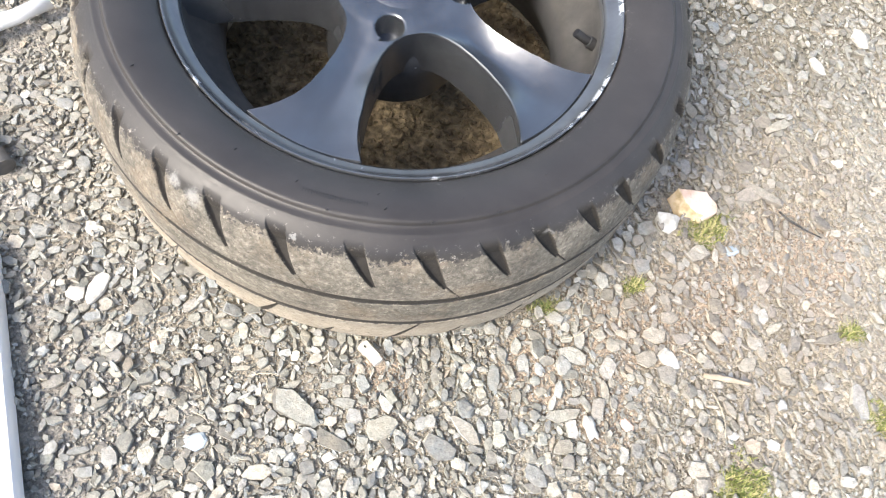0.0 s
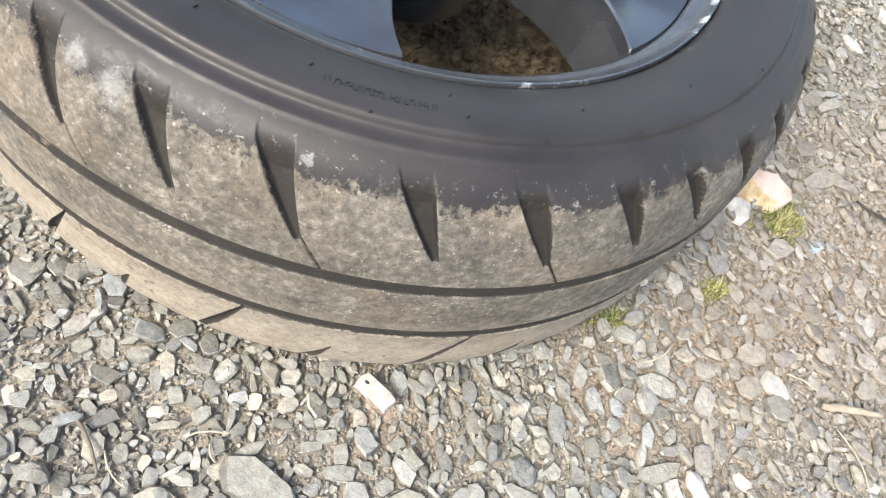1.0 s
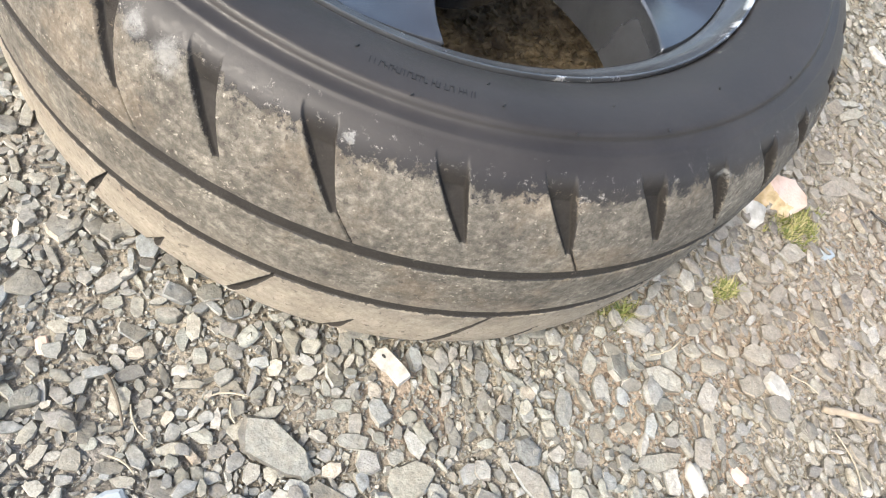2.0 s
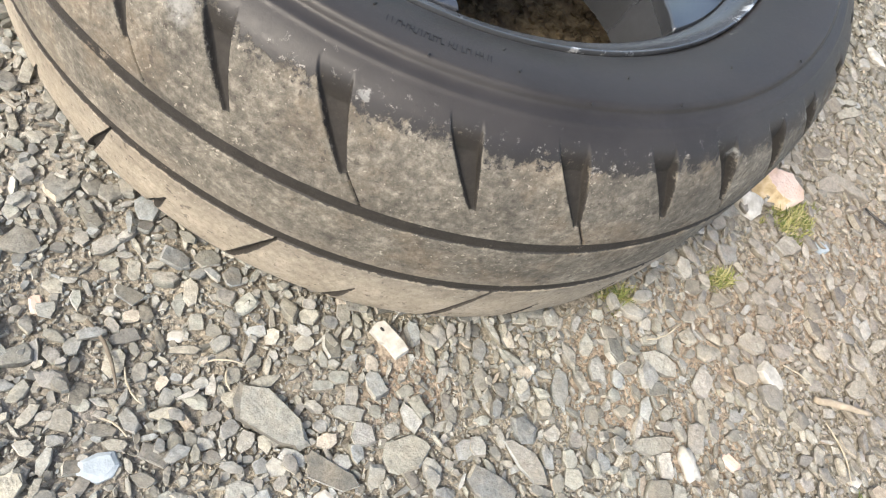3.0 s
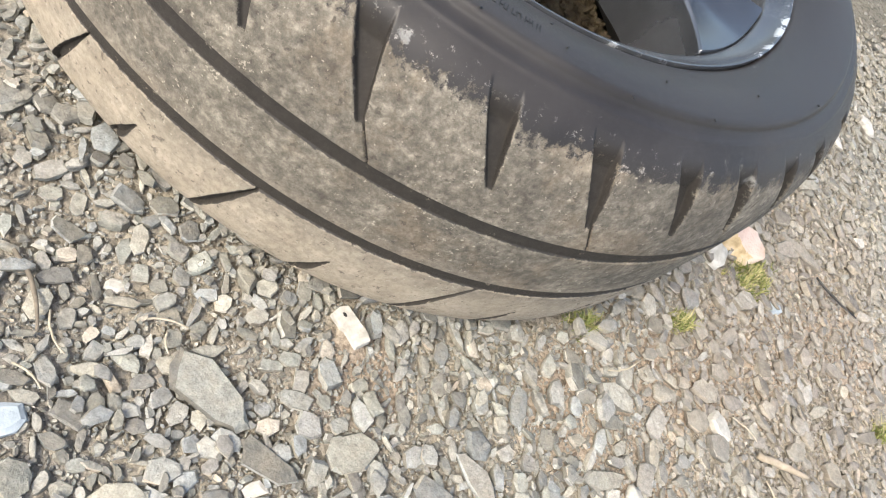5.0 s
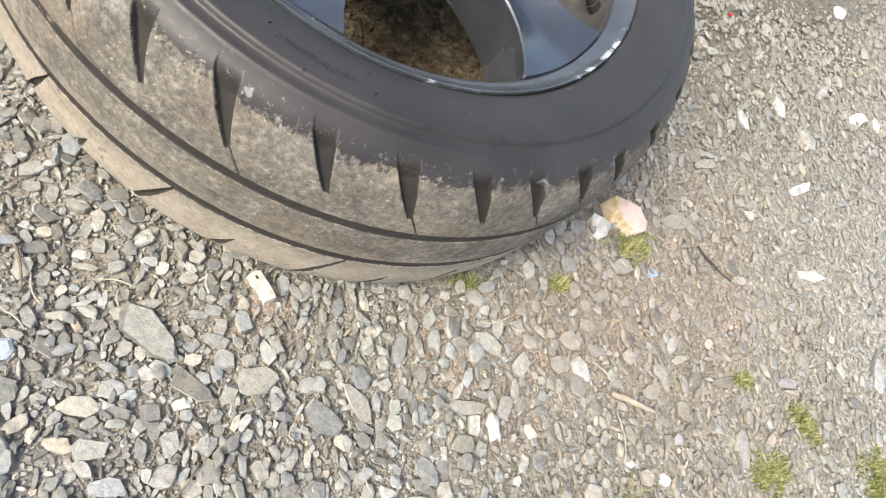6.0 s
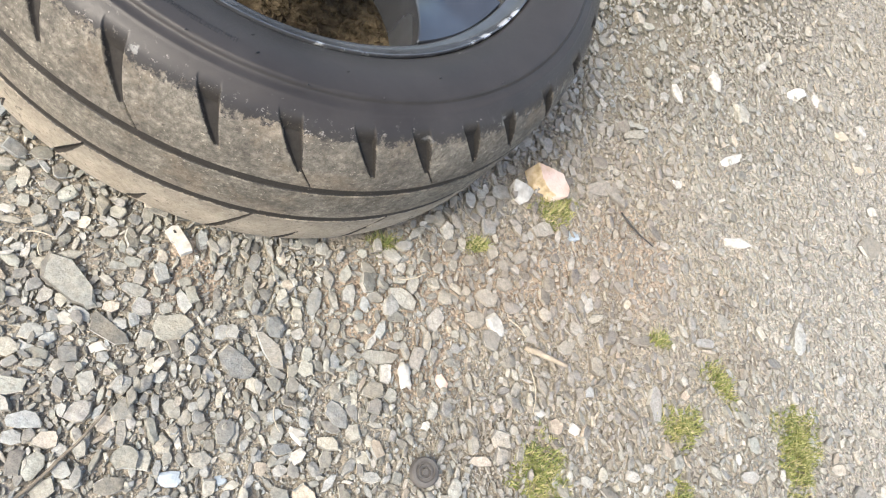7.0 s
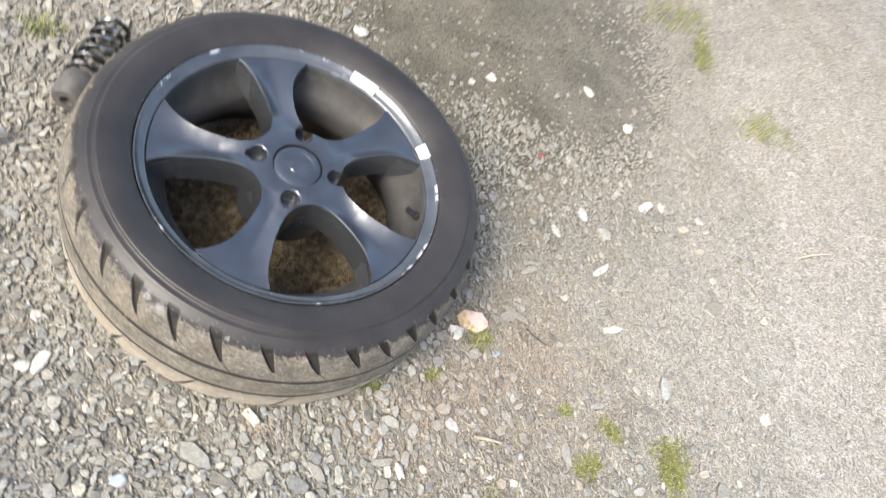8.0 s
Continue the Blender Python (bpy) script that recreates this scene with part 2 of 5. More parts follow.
    ragged = math_node(nt, "ADD", math_node(nt, "MULTIPLY", math_node(nt, "SUBTRACT", noise_tex(nt, where, 60, 5, 0.7), 0.5), 0.030), math_node(nt, "MULTIPLY", math_node(nt, "SUBTRACT", fine, 0.5), 0.012))
    for a, r, h, reach in ((-104.1, 0.2891, 0.1986, 0.013), (-100.5, 0.2911, 0.1955, 0.015), (-82.6, 0.2869, 0.2012, 0.004), (-40.5, 0.2890, 0.1985, 0.007), (-25.0, 0.2885, 0.1990, 0.007)):
        d = node(nt, "ShaderNodeVectorMath", operation="DISTANCE")
        link(nt, where, d.inputs[0])
        d.inputs[1].default_value = (r * math.cos(radians(a)), r * math.sin(radians(a)), h)
        near = node(nt, "ShaderNodeMapRange")
        near.inputs["From Min"].default_value, near.inputs["From Max"].default_value = reach, reach * 0.3
        link(nt, math_node(nt, "ADD", d.outputs["Value"], ragged), near.inputs["Value"])
        rub = ramp(nt, math_node(nt, "ADD", math_node(nt, "MULTIPLY", noise_tex(nt, where, 120, 7, 0.8), 0.9), math_node(nt, "MULTIPLY", near.outputs[0], 0.25)), [(0.56, grey(0.0)), (0.70, grey(1.0))])
        worn_col = mix_col(nt, math_node(nt, "MULTIPLY", math_node(nt, "MULTIPLY", rub, near.outputs[0], True), 0.55), worn_col, (0.38, 0.38, 0.365))
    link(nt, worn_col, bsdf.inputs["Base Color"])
    bsdf.inputs["Specular IOR Level"].default_value = 0.44
    rr = math_node(nt, "ADD", math_node(nt, "MULTIPLY", dust, 0.40), math_node(nt, "ADD", math_node(nt, "MULTIPLY", film, 0.24), 0.28), True)
    link(nt, math_node(nt, "ADD", rr, math_node(nt, "MULTIPLY", clean.outputs["Fac"], 0.3), True), bsdf.inputs["Roughness"])
    rough_mud = math_node(nt, "ADD", noise_tex(nt, where, 600, 4, 0.7), math_node(nt, "MULTIPLY", worn, 0.8))
    bump(nt, bsdf, math_node(nt, "MULTIPLY", rough_mud, math_node(nt, "ADD", math_node(nt, "MULTIPLY", dust, 0.94), 0.06)), 0.52, 0.0011)
    return m


def alloy_material(name, dusty, dark, light, metal):
    """Satin gunmetal paint, scratched to bare metal along the lip; dusty sets how dark and dull the barrel turns."""
    m, nt, bsdf = material(name, 0.38, 0.9)
    where = coords(nt)
    film = noise_tex(nt, where, 22, 6, 0.65)
    col = ramp(nt, film, [(0.3, dark), (0.7, light)])
    sep = node(nt, "ShaderNodeSeparateXYZ")
    link(nt, where, sep.inputs[0])
    flat = math_node(nt, "SQRT", math_node(nt, "ADD", math_node(nt, "POWER", sep.outputs[0], 2.0), math_node(nt, "POWER", sep.outputs[1], 2.0)))
    lip = node(nt, "ShaderNodeMapRange")
    lip.inputs["From Min"].default_value, lip.inputs["From Max"].default_value = 0.2142, 0.2162
    link(nt, flat, lip.inputs["Value"])
    chips = ramp(nt, noise_tex(nt, where, 48, 7, 0.8), [(0.60, grey(0.0)), (0.63, grey(1.0))])
    # kerb scrapes on the lip
    for a, reach in ((24, 0.010), (20, 0.008), (-5, 0.008), (-10, 0.010), (-17, 0.007), (-22, 0.005), (150, 0.010), (-118, 0.006)):
        d = node(nt, "ShaderNodeVectorMath", operation="DISTANCE")
        link(nt, where, d.inputs[0])
        d.inputs[1].default_value = (0.2190 * math.cos(radians(a)), 0.2190 * math.sin(radians(a)), 0.203)
        chips = math_node(nt, "MAXIMUM", chips, math_node(nt, "LESS_THAN", math_node(nt, "ADD", d.outputs["Value"], math_node(nt, "MULTIPLY", noise_tex(nt, where, 330, 4, 0.7), 0.024)), reach + 0.010))
    bare = math_node(nt, "MULTIPLY", lip.outputs[0], chips)
    # darker, less metallic finish deep in the barrel
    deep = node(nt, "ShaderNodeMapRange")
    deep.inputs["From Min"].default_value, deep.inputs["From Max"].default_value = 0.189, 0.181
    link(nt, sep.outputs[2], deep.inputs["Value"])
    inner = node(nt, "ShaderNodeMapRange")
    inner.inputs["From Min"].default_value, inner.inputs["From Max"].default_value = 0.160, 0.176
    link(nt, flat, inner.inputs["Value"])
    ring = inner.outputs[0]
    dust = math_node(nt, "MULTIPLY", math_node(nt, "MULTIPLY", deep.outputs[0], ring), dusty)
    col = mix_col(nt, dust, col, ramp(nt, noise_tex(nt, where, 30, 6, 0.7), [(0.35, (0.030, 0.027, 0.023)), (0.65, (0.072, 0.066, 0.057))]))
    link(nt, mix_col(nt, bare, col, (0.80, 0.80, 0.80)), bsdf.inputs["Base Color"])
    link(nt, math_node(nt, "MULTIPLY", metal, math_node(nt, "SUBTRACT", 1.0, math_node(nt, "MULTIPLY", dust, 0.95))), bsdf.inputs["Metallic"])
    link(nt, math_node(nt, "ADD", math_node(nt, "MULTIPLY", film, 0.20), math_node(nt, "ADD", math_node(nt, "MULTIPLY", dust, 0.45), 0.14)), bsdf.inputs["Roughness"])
    bump(nt, bsdf, noise_tex(nt, where, 900, 3, 0.6), 0.08, 0.0004)
    return m


def grass_material():
    m, nt, bsdf = material("grass_blade", 0.55)
    isl = node(nt, "ShaderNodeNewGeometry").outputs["Random Per Island"]
    tone = ramp(nt, isl, [(0.0, (0.080, 0.118, 0.027)), (0.3, (0.180, 0.212, 0.052)), (0.6, (0.295, 0.295, 0.100)), (0.85, (0.42, 0.385, 0.18)), (1.0, (0.48, 0.415, 0.25))])
    fleck = ramp(nt, noise_tex(nt, coords(nt), 300, 3), [(0.3, grey(0.8)), (0.7, grey(1.15))])
    link(nt, mix_col(nt, 1.0, tone, fleck, "MULTIPLY"), bsdf.inputs["Base Color"])
    return m


MAT_STONE = stone_material()
MAT_GROUND = ground_material()
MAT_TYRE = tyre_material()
MAT_ALLOY = alloy_material("gunmetal_paint_rim", 0.9, (0.105, 0.111, 0.120), (0.170, 0.179, 0.192), 0.58)
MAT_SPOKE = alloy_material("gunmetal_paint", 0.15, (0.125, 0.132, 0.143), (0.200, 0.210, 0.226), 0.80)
MAT_BLACK = speckled("black_plastic", [(0.3, (0.015, 0.015, 0.016)), (0.7, (0.03, 0.03, 0.03))], 60, 0.5)
MAT_QUARTZ = speckled("white_quartz", [(0.35, (0.42, 0.40, 0.35)), (0.65, (0.66, 0.64, 0.59))], 120, 0.6, bump_scale=260, bump_depth=0.0012)
MAT_PINK = speckled("pink_sandstone", [(0.34, (0.52, 0.37, 0.27)), (0.46, (0.66, 0.50, 0.42)), (0.62, (0.75, 0.64, 0.57))], 26, 0.8, bump_scale=240, bump_depth=0.002)
MAT_OCHRE = speckled("ochre_rind", [(0.32, (0.34, 0.245, 0.13)), (0.5, (0.56, 0.44, 0.27)), (0.66, (0.68, 0.57, 0.41))], 90, 0.85, bump_scale=240, bump_depth=0.002)
MAT_CHIP = speckled("white_chip", [(0.3, (0.34, 0.32, 0.28)), (0.6, (0.56, 0.54, 0.49))], 150, 0.65)
MAT_BLUE = speckled("pale_blue_slate", [(0.3, (0.30, 0.35, 0.39)), (0.7, (0.46, 0.52, 0.56))], 90, 0.7, bump_scale=220, bump_depth=0.0015)
MAT_TWIG = speckled("dry_twig", [(0.3, (0.30, 0.25, 0.185)), (0.7, (0.45, 0.385, 0.30))], 160, 0.8)
MAT_DARKTWIG = speckled("dark_twig", [(0.3, (0.12, 0.10, 0.075)), (0.7, (0.25, 0.215, 0.165))], 160, 0.8)
MAT_STRAW = speckled("straw", [(0.3, (0.38, 0.335, 0.25)), (0.7, (0.54, 0.485, 0.38))], 130, 0.7)
MAT_GRASS = grass_material()
MAT_LEAF = speckled("weed_leaf", [(0.3, (0.21, 0.225, 0.09)), (0.7, (0.36, 0.355, 0.19))], 80, 0.55)
MAT_SOIL = speckled("damp_brown_soil", [(0.3, (0.050, 0.038, 0.020)), (0.5, (0.130, 0.097, 0.054)), (0.7, (0.25, 0.190, 0.112))], 90, 0.75, bump_scale=180, bump_depth=0.004)
MAT_WEIGHT = speckled("bright_zinc", [(0.25, (0.62, 0.62, 0.61)), (0.6, (0.86, 0.86, 0.85))], 60, 0.35, 0.15)
MAT_STEEL = speckled("dark_steel", [(0.3, (0.03, 0.03, 0.03)), (0.7, (0.09, 0.085, 0.08))], 70, 0.45, 0.6)
MAT_STEEL_BRIGHT = speckled("rubbed_steel", [(0.35, (0.04, 0.04, 0.04)), (0.55, (0.10, 0.10, 0.10)), (0.66, (0.55, 0.55, 0.55))], 45, 0.3, 0.9)
MAT_RUBBER = speckled("grey_rubber", [(0.3, (0.07, 0.065, 0.06)), (0.7, (0.14, 0.13, 0.12))], 60, 0.7)
MAT_WHITE = speckled("white_plastic", [(0.3, (0.76, 0.77, 0.78)), (0.7, (0.83, 0.83, 0.83))], 20, 0.4)
MAT_RED = speckled("red_plastic", [(0.3, (0.45, 0.03, 0.03)), (0.7, (0.6, 0.06, 0.05))], 90, 0.5)


# ---- building helpers ----
def mesh_from(name, verts, faces, mat, smooth=False):
    me = bpy.data.meshes.new(name)
    me.from_pydata([tuple(v) for v in verts], [], [tuple(f) for f in faces])
    me.materials.append(mat)
    if smooth:
        me.polygons.foreach_set("use_smooth", [True] * len(me.polygons))
    me.update()
    return me


def part(name, bm, mat, parent, label="", smooth=False):
    me = bpy.data.meshes.new(name)
    bm.normal_update()
    bm.to_mesh(me)
    bm.free()
    me.materials.append(mat)
    if smooth:
        me.polygons.foreach_set("use_smooth", [True] * len(me.polygons))
    ob = new(name, me)
    ob.parent = parent
    return tagged(ob, label)


def soften(me, degrees):
    """Smooth faces, with edges sharper than the angle kept crisp."""
    me.polygons.foreach_set("use_smooth", [True] * len(me.polygons))
    me.set_sharp_from_angle(angle=radians(degrees))


def part_mesh(name, me, parent, label=""):
    ob = new(name, me)
    ob.parent = parent
    return tagged(ob, label)


def revolve(profile, seg, closed=True):
    """Verts and quads of a profile of (r, h) turned about z."""
    n = len(profile)
    ang = np.linspace(0, 2 * np.pi, seg, endpoint=False)
    pr = np.array(profile)
    v = np.stack([pr[:, 0][None] * np.cos(ang)[:, None], pr[:, 0][None] * np.sin(ang)[:, None], np.repeat(pr[:, 1][None], seg, 0)], -1).reshape(-1, 3)
    f = []
    last = n if closed else n - 1
    for i in range(seg):
        j = (i + 1) % seg
        for k in range(last):
            l = (k + 1) % n
            f.append((i * n + k, j * n + k, j * n + l, i * n + l))
    return v, f


def catmull(points, per):
    p = [points[0], *points, points[-1]]
    out = []
    for i in range(1, len(p) - 2):
        a, b, c, d = (np.array(q, float) for q in p[i - 1:i + 3])
        for s in range(per):
            t = s / per
            out.append(0.5 * (2 * b + (c - a) * t + (2 * a - 5 * b + 4 * c - d) * t * t + (3 * b - a - 3 * c + d) * t ** 3))
    out.append(np.array(points[-1], float))
    return np.array(out)


def tube(path, radius, seg=8, taper=None):
    """A tube along points; radius scaled by taper(0..1). Returns a bmesh."""
    bm = bmesh.new()
    rings = []
    n = len(path)
    for i, p in enumerate(path):
        p = Vector(p)
        d = (Vector(path[min(i + 1, n - 1)]) - Vector(path[max(i - 1, 0)])).normalized()
        side = d.cross(Vector((0, 0, 1)))
        side = side.normalized() if side.length > 1e-4 else Vector((1, 0, 0))
        up = side.cross(d)
        r = radius * (taper(i / (n - 1)) if taper else 1)
        rings.append([bm.verts.new(p + r * (math.cos(a) * side + math.sin(a) * up)) for a in (2 * math.pi * k / seg for k in range(seg))])
    for a, b in zip(rings, rings[1:]):
        for k in range(seg):
            bm.faces.new((a[k], a[(k + 1) % seg], b[(k + 1) % seg], b[k]))
    bm.faces.new(rings[0][::-1])
    bm.faces.new(rings[-1])
    return bm


def ground_height(x, y):
    """Gentle unevenness of the yard."""
    d = math.hypot(x, y)
    heave = 0.011 * math.exp(-((d - 0.285) / 0.035) ** 2) * max(0.0, min(1.0, (-0.8 * x - 0.6 * y) / 0.25))
    return heave + 0.0035 * math.sin(7.1 * x + 1.3) * math.cos(6.3 * y - 0.4) + 0.002 * math.sin(19 * x - 13 * y) - 0.004


# ---- the ground, one sheet to the horizon ----
def build_ground():
    def axis(a, b, step):
        inner = list(np.arange(a, b + 1e-6, step))
        lo, hi, d = [], [], step
        x0, x1 = inner[0], inner[-1]
        while x1 < 400:
            d *= 1.35
            x0, x1 = x0 - d, x1 + d
            lo.append(x0)
            hi.append(x1)
        return lo[::-1] + inner + hi
    xs, ys = axis(-0.9, 1.7, 0.014), axis(-0.9, 2.2, 0.014)
    v = []
    for y in ys:
        for x in xs:
            near = 1.0 / (1.0 + (max(abs(x), abs(y)) / 2.5) ** 2)
            z = ground_height(x, y) + 0.0020 * near * noise.noise((x * 28, y * 28, 0.0)) + 0.0012 * near * noise.noise((x * 75, y * 75, 3.0))
            v.append((x, y, z))
    nx = len(xs)
    f = [(j * nx + i, j * nx + i + 1, (j + 1) * nx + i + 1, (j + 1) * nx + i) for j in range(len(ys) - 1) for i in range(nx - 1)]
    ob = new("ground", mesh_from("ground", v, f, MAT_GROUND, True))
    return tagged(ob, "uneven yard of trodden tan soil and grit under slate gravel", "ground", kind="structure")


GROUND = build_ground()

# ---- the wheel, lying on its side ----
TILT_X, TILT_Y = 0.0379, 0.0281
axis_up = Vector((TILT_X, TILT_Y, 1)).normalized()
axis_u = Vector((1, 0, -axis_up.x / axis_up.z)).normalized()
axis_v = axis_up.cross(axis_u)
wheel_pose = Matrix((axis_u, axis_v, axis_up)).transposed().to_4x4()
wheel = new("car_wheel")
wheel.matrix_basis = wheel_pose
tagged(wheel, "worn muddy tyre on a gunmetal five-spoke rim, lying on gravel", "car wheel")

MID = 0.1125
UPPER = [(0.2170, 0.184), (0.2190, 0.1945), (0.2204, 0.2012), (0.2262, 0.2058), (0.2390, 0.2120), (0.2500, 0.2150), (0.2595, 0.2160), (0.2635, 0.2158), (0.2652, 0.2143), (0.2664, 0.2122),
         (0.2690, 0.2112), (0.2735, 0.2107), (0.2755, 0.2094), (0.2805, 0.2066), (0.2870, 0.2015), (0.2930, 0.1925), (0.2978, 0.1810), (0.3008, 0.1690), (0.3032, 0.1550), (0.3046, 0.1380), (0.3053, 0.1250), (0.3055, MID)]
LOWER = [(0.3055, MID), (0.3056, 0.0980), (0.3054, 0.0800), (0.3047, 0.0620), (0.3036, 0.0460), (0.3015, 0.0330), (0.2975, 0.0225), (0.2905, 0.0145), (0.2800, 0.0100), (0.2650, 0.0080), (0.2500, 0.0085),
         (0.2390, 0.0120), (0.2305, 0.0180), (0.2215, 0.0330), (0.2165, 0.0400)]
GROOVES = [(0.1384, 0.0047), (0.0868, 0.0046)]      # height, half width
# wedge cuts of the upper shoulder: angle and height of the tip, then where a hairline runs on to, if any
LONG_TIPS = [(-104.2, 0.1625), (-81.7, 0.1605), (-57.8, 0.1610), (-38.0, 0.1640), (-20.6, 0.1655)] + [(2.0 + 22.5 * k, 0.1610) for k in range(8)] + [(-178.0, 0.1610), (-153.5, 0.1610), (-128.5, 0.1610)]
SHORT_TIPS = [(-116.0, 0.1665), (-93.2, 0.1618), (-69.2, 0.1632), (-47.1, 0.1632), (-28.6, 0.1632)] + [(-9.5 + 22.5 * k, 0.1632) for k in range(9)] + [(-166.5, 0.1632), (-141.0, 0.1632)]
HIGH_CUTS = [(a, h, a + 2.55, h - 0.0180) for a, h in LONG_TIPS] + [(a, h, None, None) for a, h in SHORT_TIPS]
# cuts of the lower shoulder: angle and height of the upper end, half width
LOW_CUTS = [(a, 0.0830, 0.0024) for a in (-106.0, -85.5, -60.6, -38.0, -17.0)] + [(a, 0.0550, 0.0032) for a in (-98.6, -75.6, -52.0, -30.0)]
LOW_CUTS += [(5.0 + 22.5 * k, 0.0830, 0.0024) for k in range(11)] + [(15.0 + 22.5 * k, 0.0550, 0.0032) for k in range(11)]


def build_tyre():
    line = np.concatenate([catmull(UPPER, 7), catmull(LOWER, 7)[1:]])
    # even out the spacing, finer on the tread
    seglen = np.r_[0, np.cumsum(np.hypot(*np.diff(line, axis=0).T))]
    rows, s = [], 0.0
    while s < seglen[-1]:
        rows.append(s)
        h = np.interp(s, seglen, line[:, 1])
        r = np.interp(s, seglen, line[:, 0])
        s += 0.0015 if r > 0.283 and 0.014 < h < 0.208 else 0.006 if h < MID else 0.0007 if 0.261 < r < 0.277 and h > MID else 0.0026
    prof = np.stack([np.interp(rows, seglen, line[:, 0]), np.interp(rows, seglen, line[:, 1])], 1)
    extra = [g + sgn * (w + d) for g, w in GROOVES for sgn in (-1, 1) for d in (0.0006, -0.0006)]
    inner_side = prof[:, 0] < 0.29
    hs = np.array(extra)
    keep = np.array([inner_side[i] or np.abs(hs - prof[i, 1]).min() > 0.0005 for i in range(len(prof))])
    prof = prof[keep]
    out = line[(line[:, 0] > 0.298)]
    tread = np.array([(np.interp(-h, -out[:, 1], out[:, 0]), h) for h in extra])
    cut = np.array([i for i in range(len(prof)) if prof[i, 0] >= 0.29])
    mid = np.concatenate([prof[cut], tread])
    mid = mid[np.argsort(-mid[:, 1])]
    prof = np.concatenate([prof[:cut[0]], mid, prof[cut[-1] + 1:]])
    tang = np.gradient(prof, axis=0)
    nrm = np.stack([-tang[:, 1], tang[:, 0]], 1)
    nrm /= np.linalg.norm(nrm, axis=1)[:, None]
    if nrm[len(nrm) // 2, 0] < 0:
        nrm = -nrm
    # columns stand closer on the side that is passed
    base_ang = np.concatenate([np.linspace(-128, -6, 1220, endpoint=False), np.linspace(-6, 232, 900, endpoint=False)])
    seg = len(base_ang)
    h = prof[:, 1]
    lean = np.where(h > 0.148, -106.0 * (np.minimum(h, 0.206) - 0.148), np.where(h < 0.082, -91.0 * (0.082 - np.maximum(h, 0.02)), 0.0))
    ang = base_ang[:, None] + lean[None]
    H = np.repeat(h[None], seg, 0)
    depth = np.zeros_like(H)
    clean = np.zeros_like(H)
    for g, w in GROOVES:
        d = np.clip((w + 0.0006 - np.abs(H - g)) / 0.0012, 0, 1)
        depth = np.maximum(depth, d * 0.0011)
        clean = np.maximum(clean, d)
    arc = radians(1) * 0.303
    for tip, hw, end_ang, end_h in HIGH_CUTS:
        off = (ang - tip + 180) % 360 - 180
        up = H - hw
        gap = np.minimum(off + 0.35 + 128.0 * up, -62.0 * up + 0.12 - off) * arc
        in_reach = (up > 0) & (H < 0.2062)
        d = np.clip(gap / 0.0012 + 0.5, 0, 1) * in_reach
        depth = np.maximum(depth, d * np.minimum(0.0062, 0.0022 + 0.16 * np.maximum(up, 0)) * np.clip((0.2058 - H) / 0.012, 0, 1))
        clean = np.maximum(clean, np.clip(gap / 0.0012 + 0.9, 0, 1) * in_reach * np.clip((0.2050 - H) / 0.006, 0, 1))
        if end_h:
            t = np.clip((hw + 0.004 - H) / (hw + 0.004 - end_h), 0, 1)
            mid_off = off - (-0.20 + (end_ang - tip + 0.20) * t)
            thin = np.clip((0.00085 - 0.0003 * t - np.abs(mid_off) * arc) / 0.0006 + 0.5, 0, 1) * ((t > 0) & (t < 1))
            depth = np.maximum(depth, 0.0020 * thin)
            clean = np.maximum(clean, thin)
    for tip, h0, half in LOW_CUTS:
        mid_ang = tip - 91.0 * (0.082 - np.maximum(H, 0.02)) + 91.0 * (0.082 - h0)
        off = ((ang - mid_ang + 180) % 360 - 180) * arc
        run = np.clip((h0 - H) / (h0 - 0.018), 0, 1)
        w = half * np.sin(np.pi * np.clip(run, 0, 1) ** 1.4) + np.where((run > 0) & (run < 0.98), 0.0005, 0)
        inside = (w - np.abs(off)) / 0.0011
        depth = np.maximum(depth, np.clip(inside + 0.3, 0, 1) * ((run > 0) & (run < 1)) * 0.0034)
        clean = np.maximum(clean, np.clip(inside + 1.1, 0, 1) * ((run > 0) & (run < 1)))
    worn_part = (prof[:, 0] > 0.272)[None]
    depth, clean = depth * worn_part, clean * worn_part
    R = prof[:, 0][None] - depth * nrm[:, 0][None]
    Z = H - depth * nrm[:, 1][None]
    a = np.radians(ang)
    v = np.stack([R * np.cos(a), R * np.sin(a), Z], -1).reshape(-1, 3)
    n = len(prof)
    i, k = np.meshgrid(np.arange(seg), np.arange(n - 1), indexing="ij")
    j = (i + 1) % seg
    f = np.stack([i * n + k, j * n + k, j * n + k + 1, i * n + k + 1], -1).reshape(-1, 4)[:, ::-1]
    me = bpy.data.meshes.new("tyre")
    me.vertices.add(len(v))
    me.vertices.foreach_set("co", v.ravel())
    me.loops.add(f.size)
    me.loops.foreach_set("vertex_index", f.ravel())
    me.polygons.add(len(f))
    me.polygons.foreach_set("loop_start", np.arange(0, f.size, 4))
    me.polygons.foreach_set("use_smooth", [True] * len(f))
    me.update(calc_edges=True)
    att = me.attributes.new("clean_cut", "FLOAT", "POINT")
    att.data.foreach_set("value", clean.ravel())
    me.materials.append(MAT_TYRE)
    # crisp groove edges, softer walls in the wedge cuts
    me.set_sharp_from_angle(angle=radians(40))
    ends = np.zeros(len(me.edges) * 2, dtype=np.int32)
    me.edges.foreach_get("vertices", ends)
    high = H.ravel()[ends.reshape(-1, 2)]
    crisp = np.zeros(len(me.edges), dtype=bool)
    sharp = me.attributes["sharp_edge"]
    sharp.data.foreach_get("value", crisp)
    crisp &= ~((high > 0.146).all(1) & (high < 0.2095).all(1))
    sharp.data.foreach_set("value", crisp)
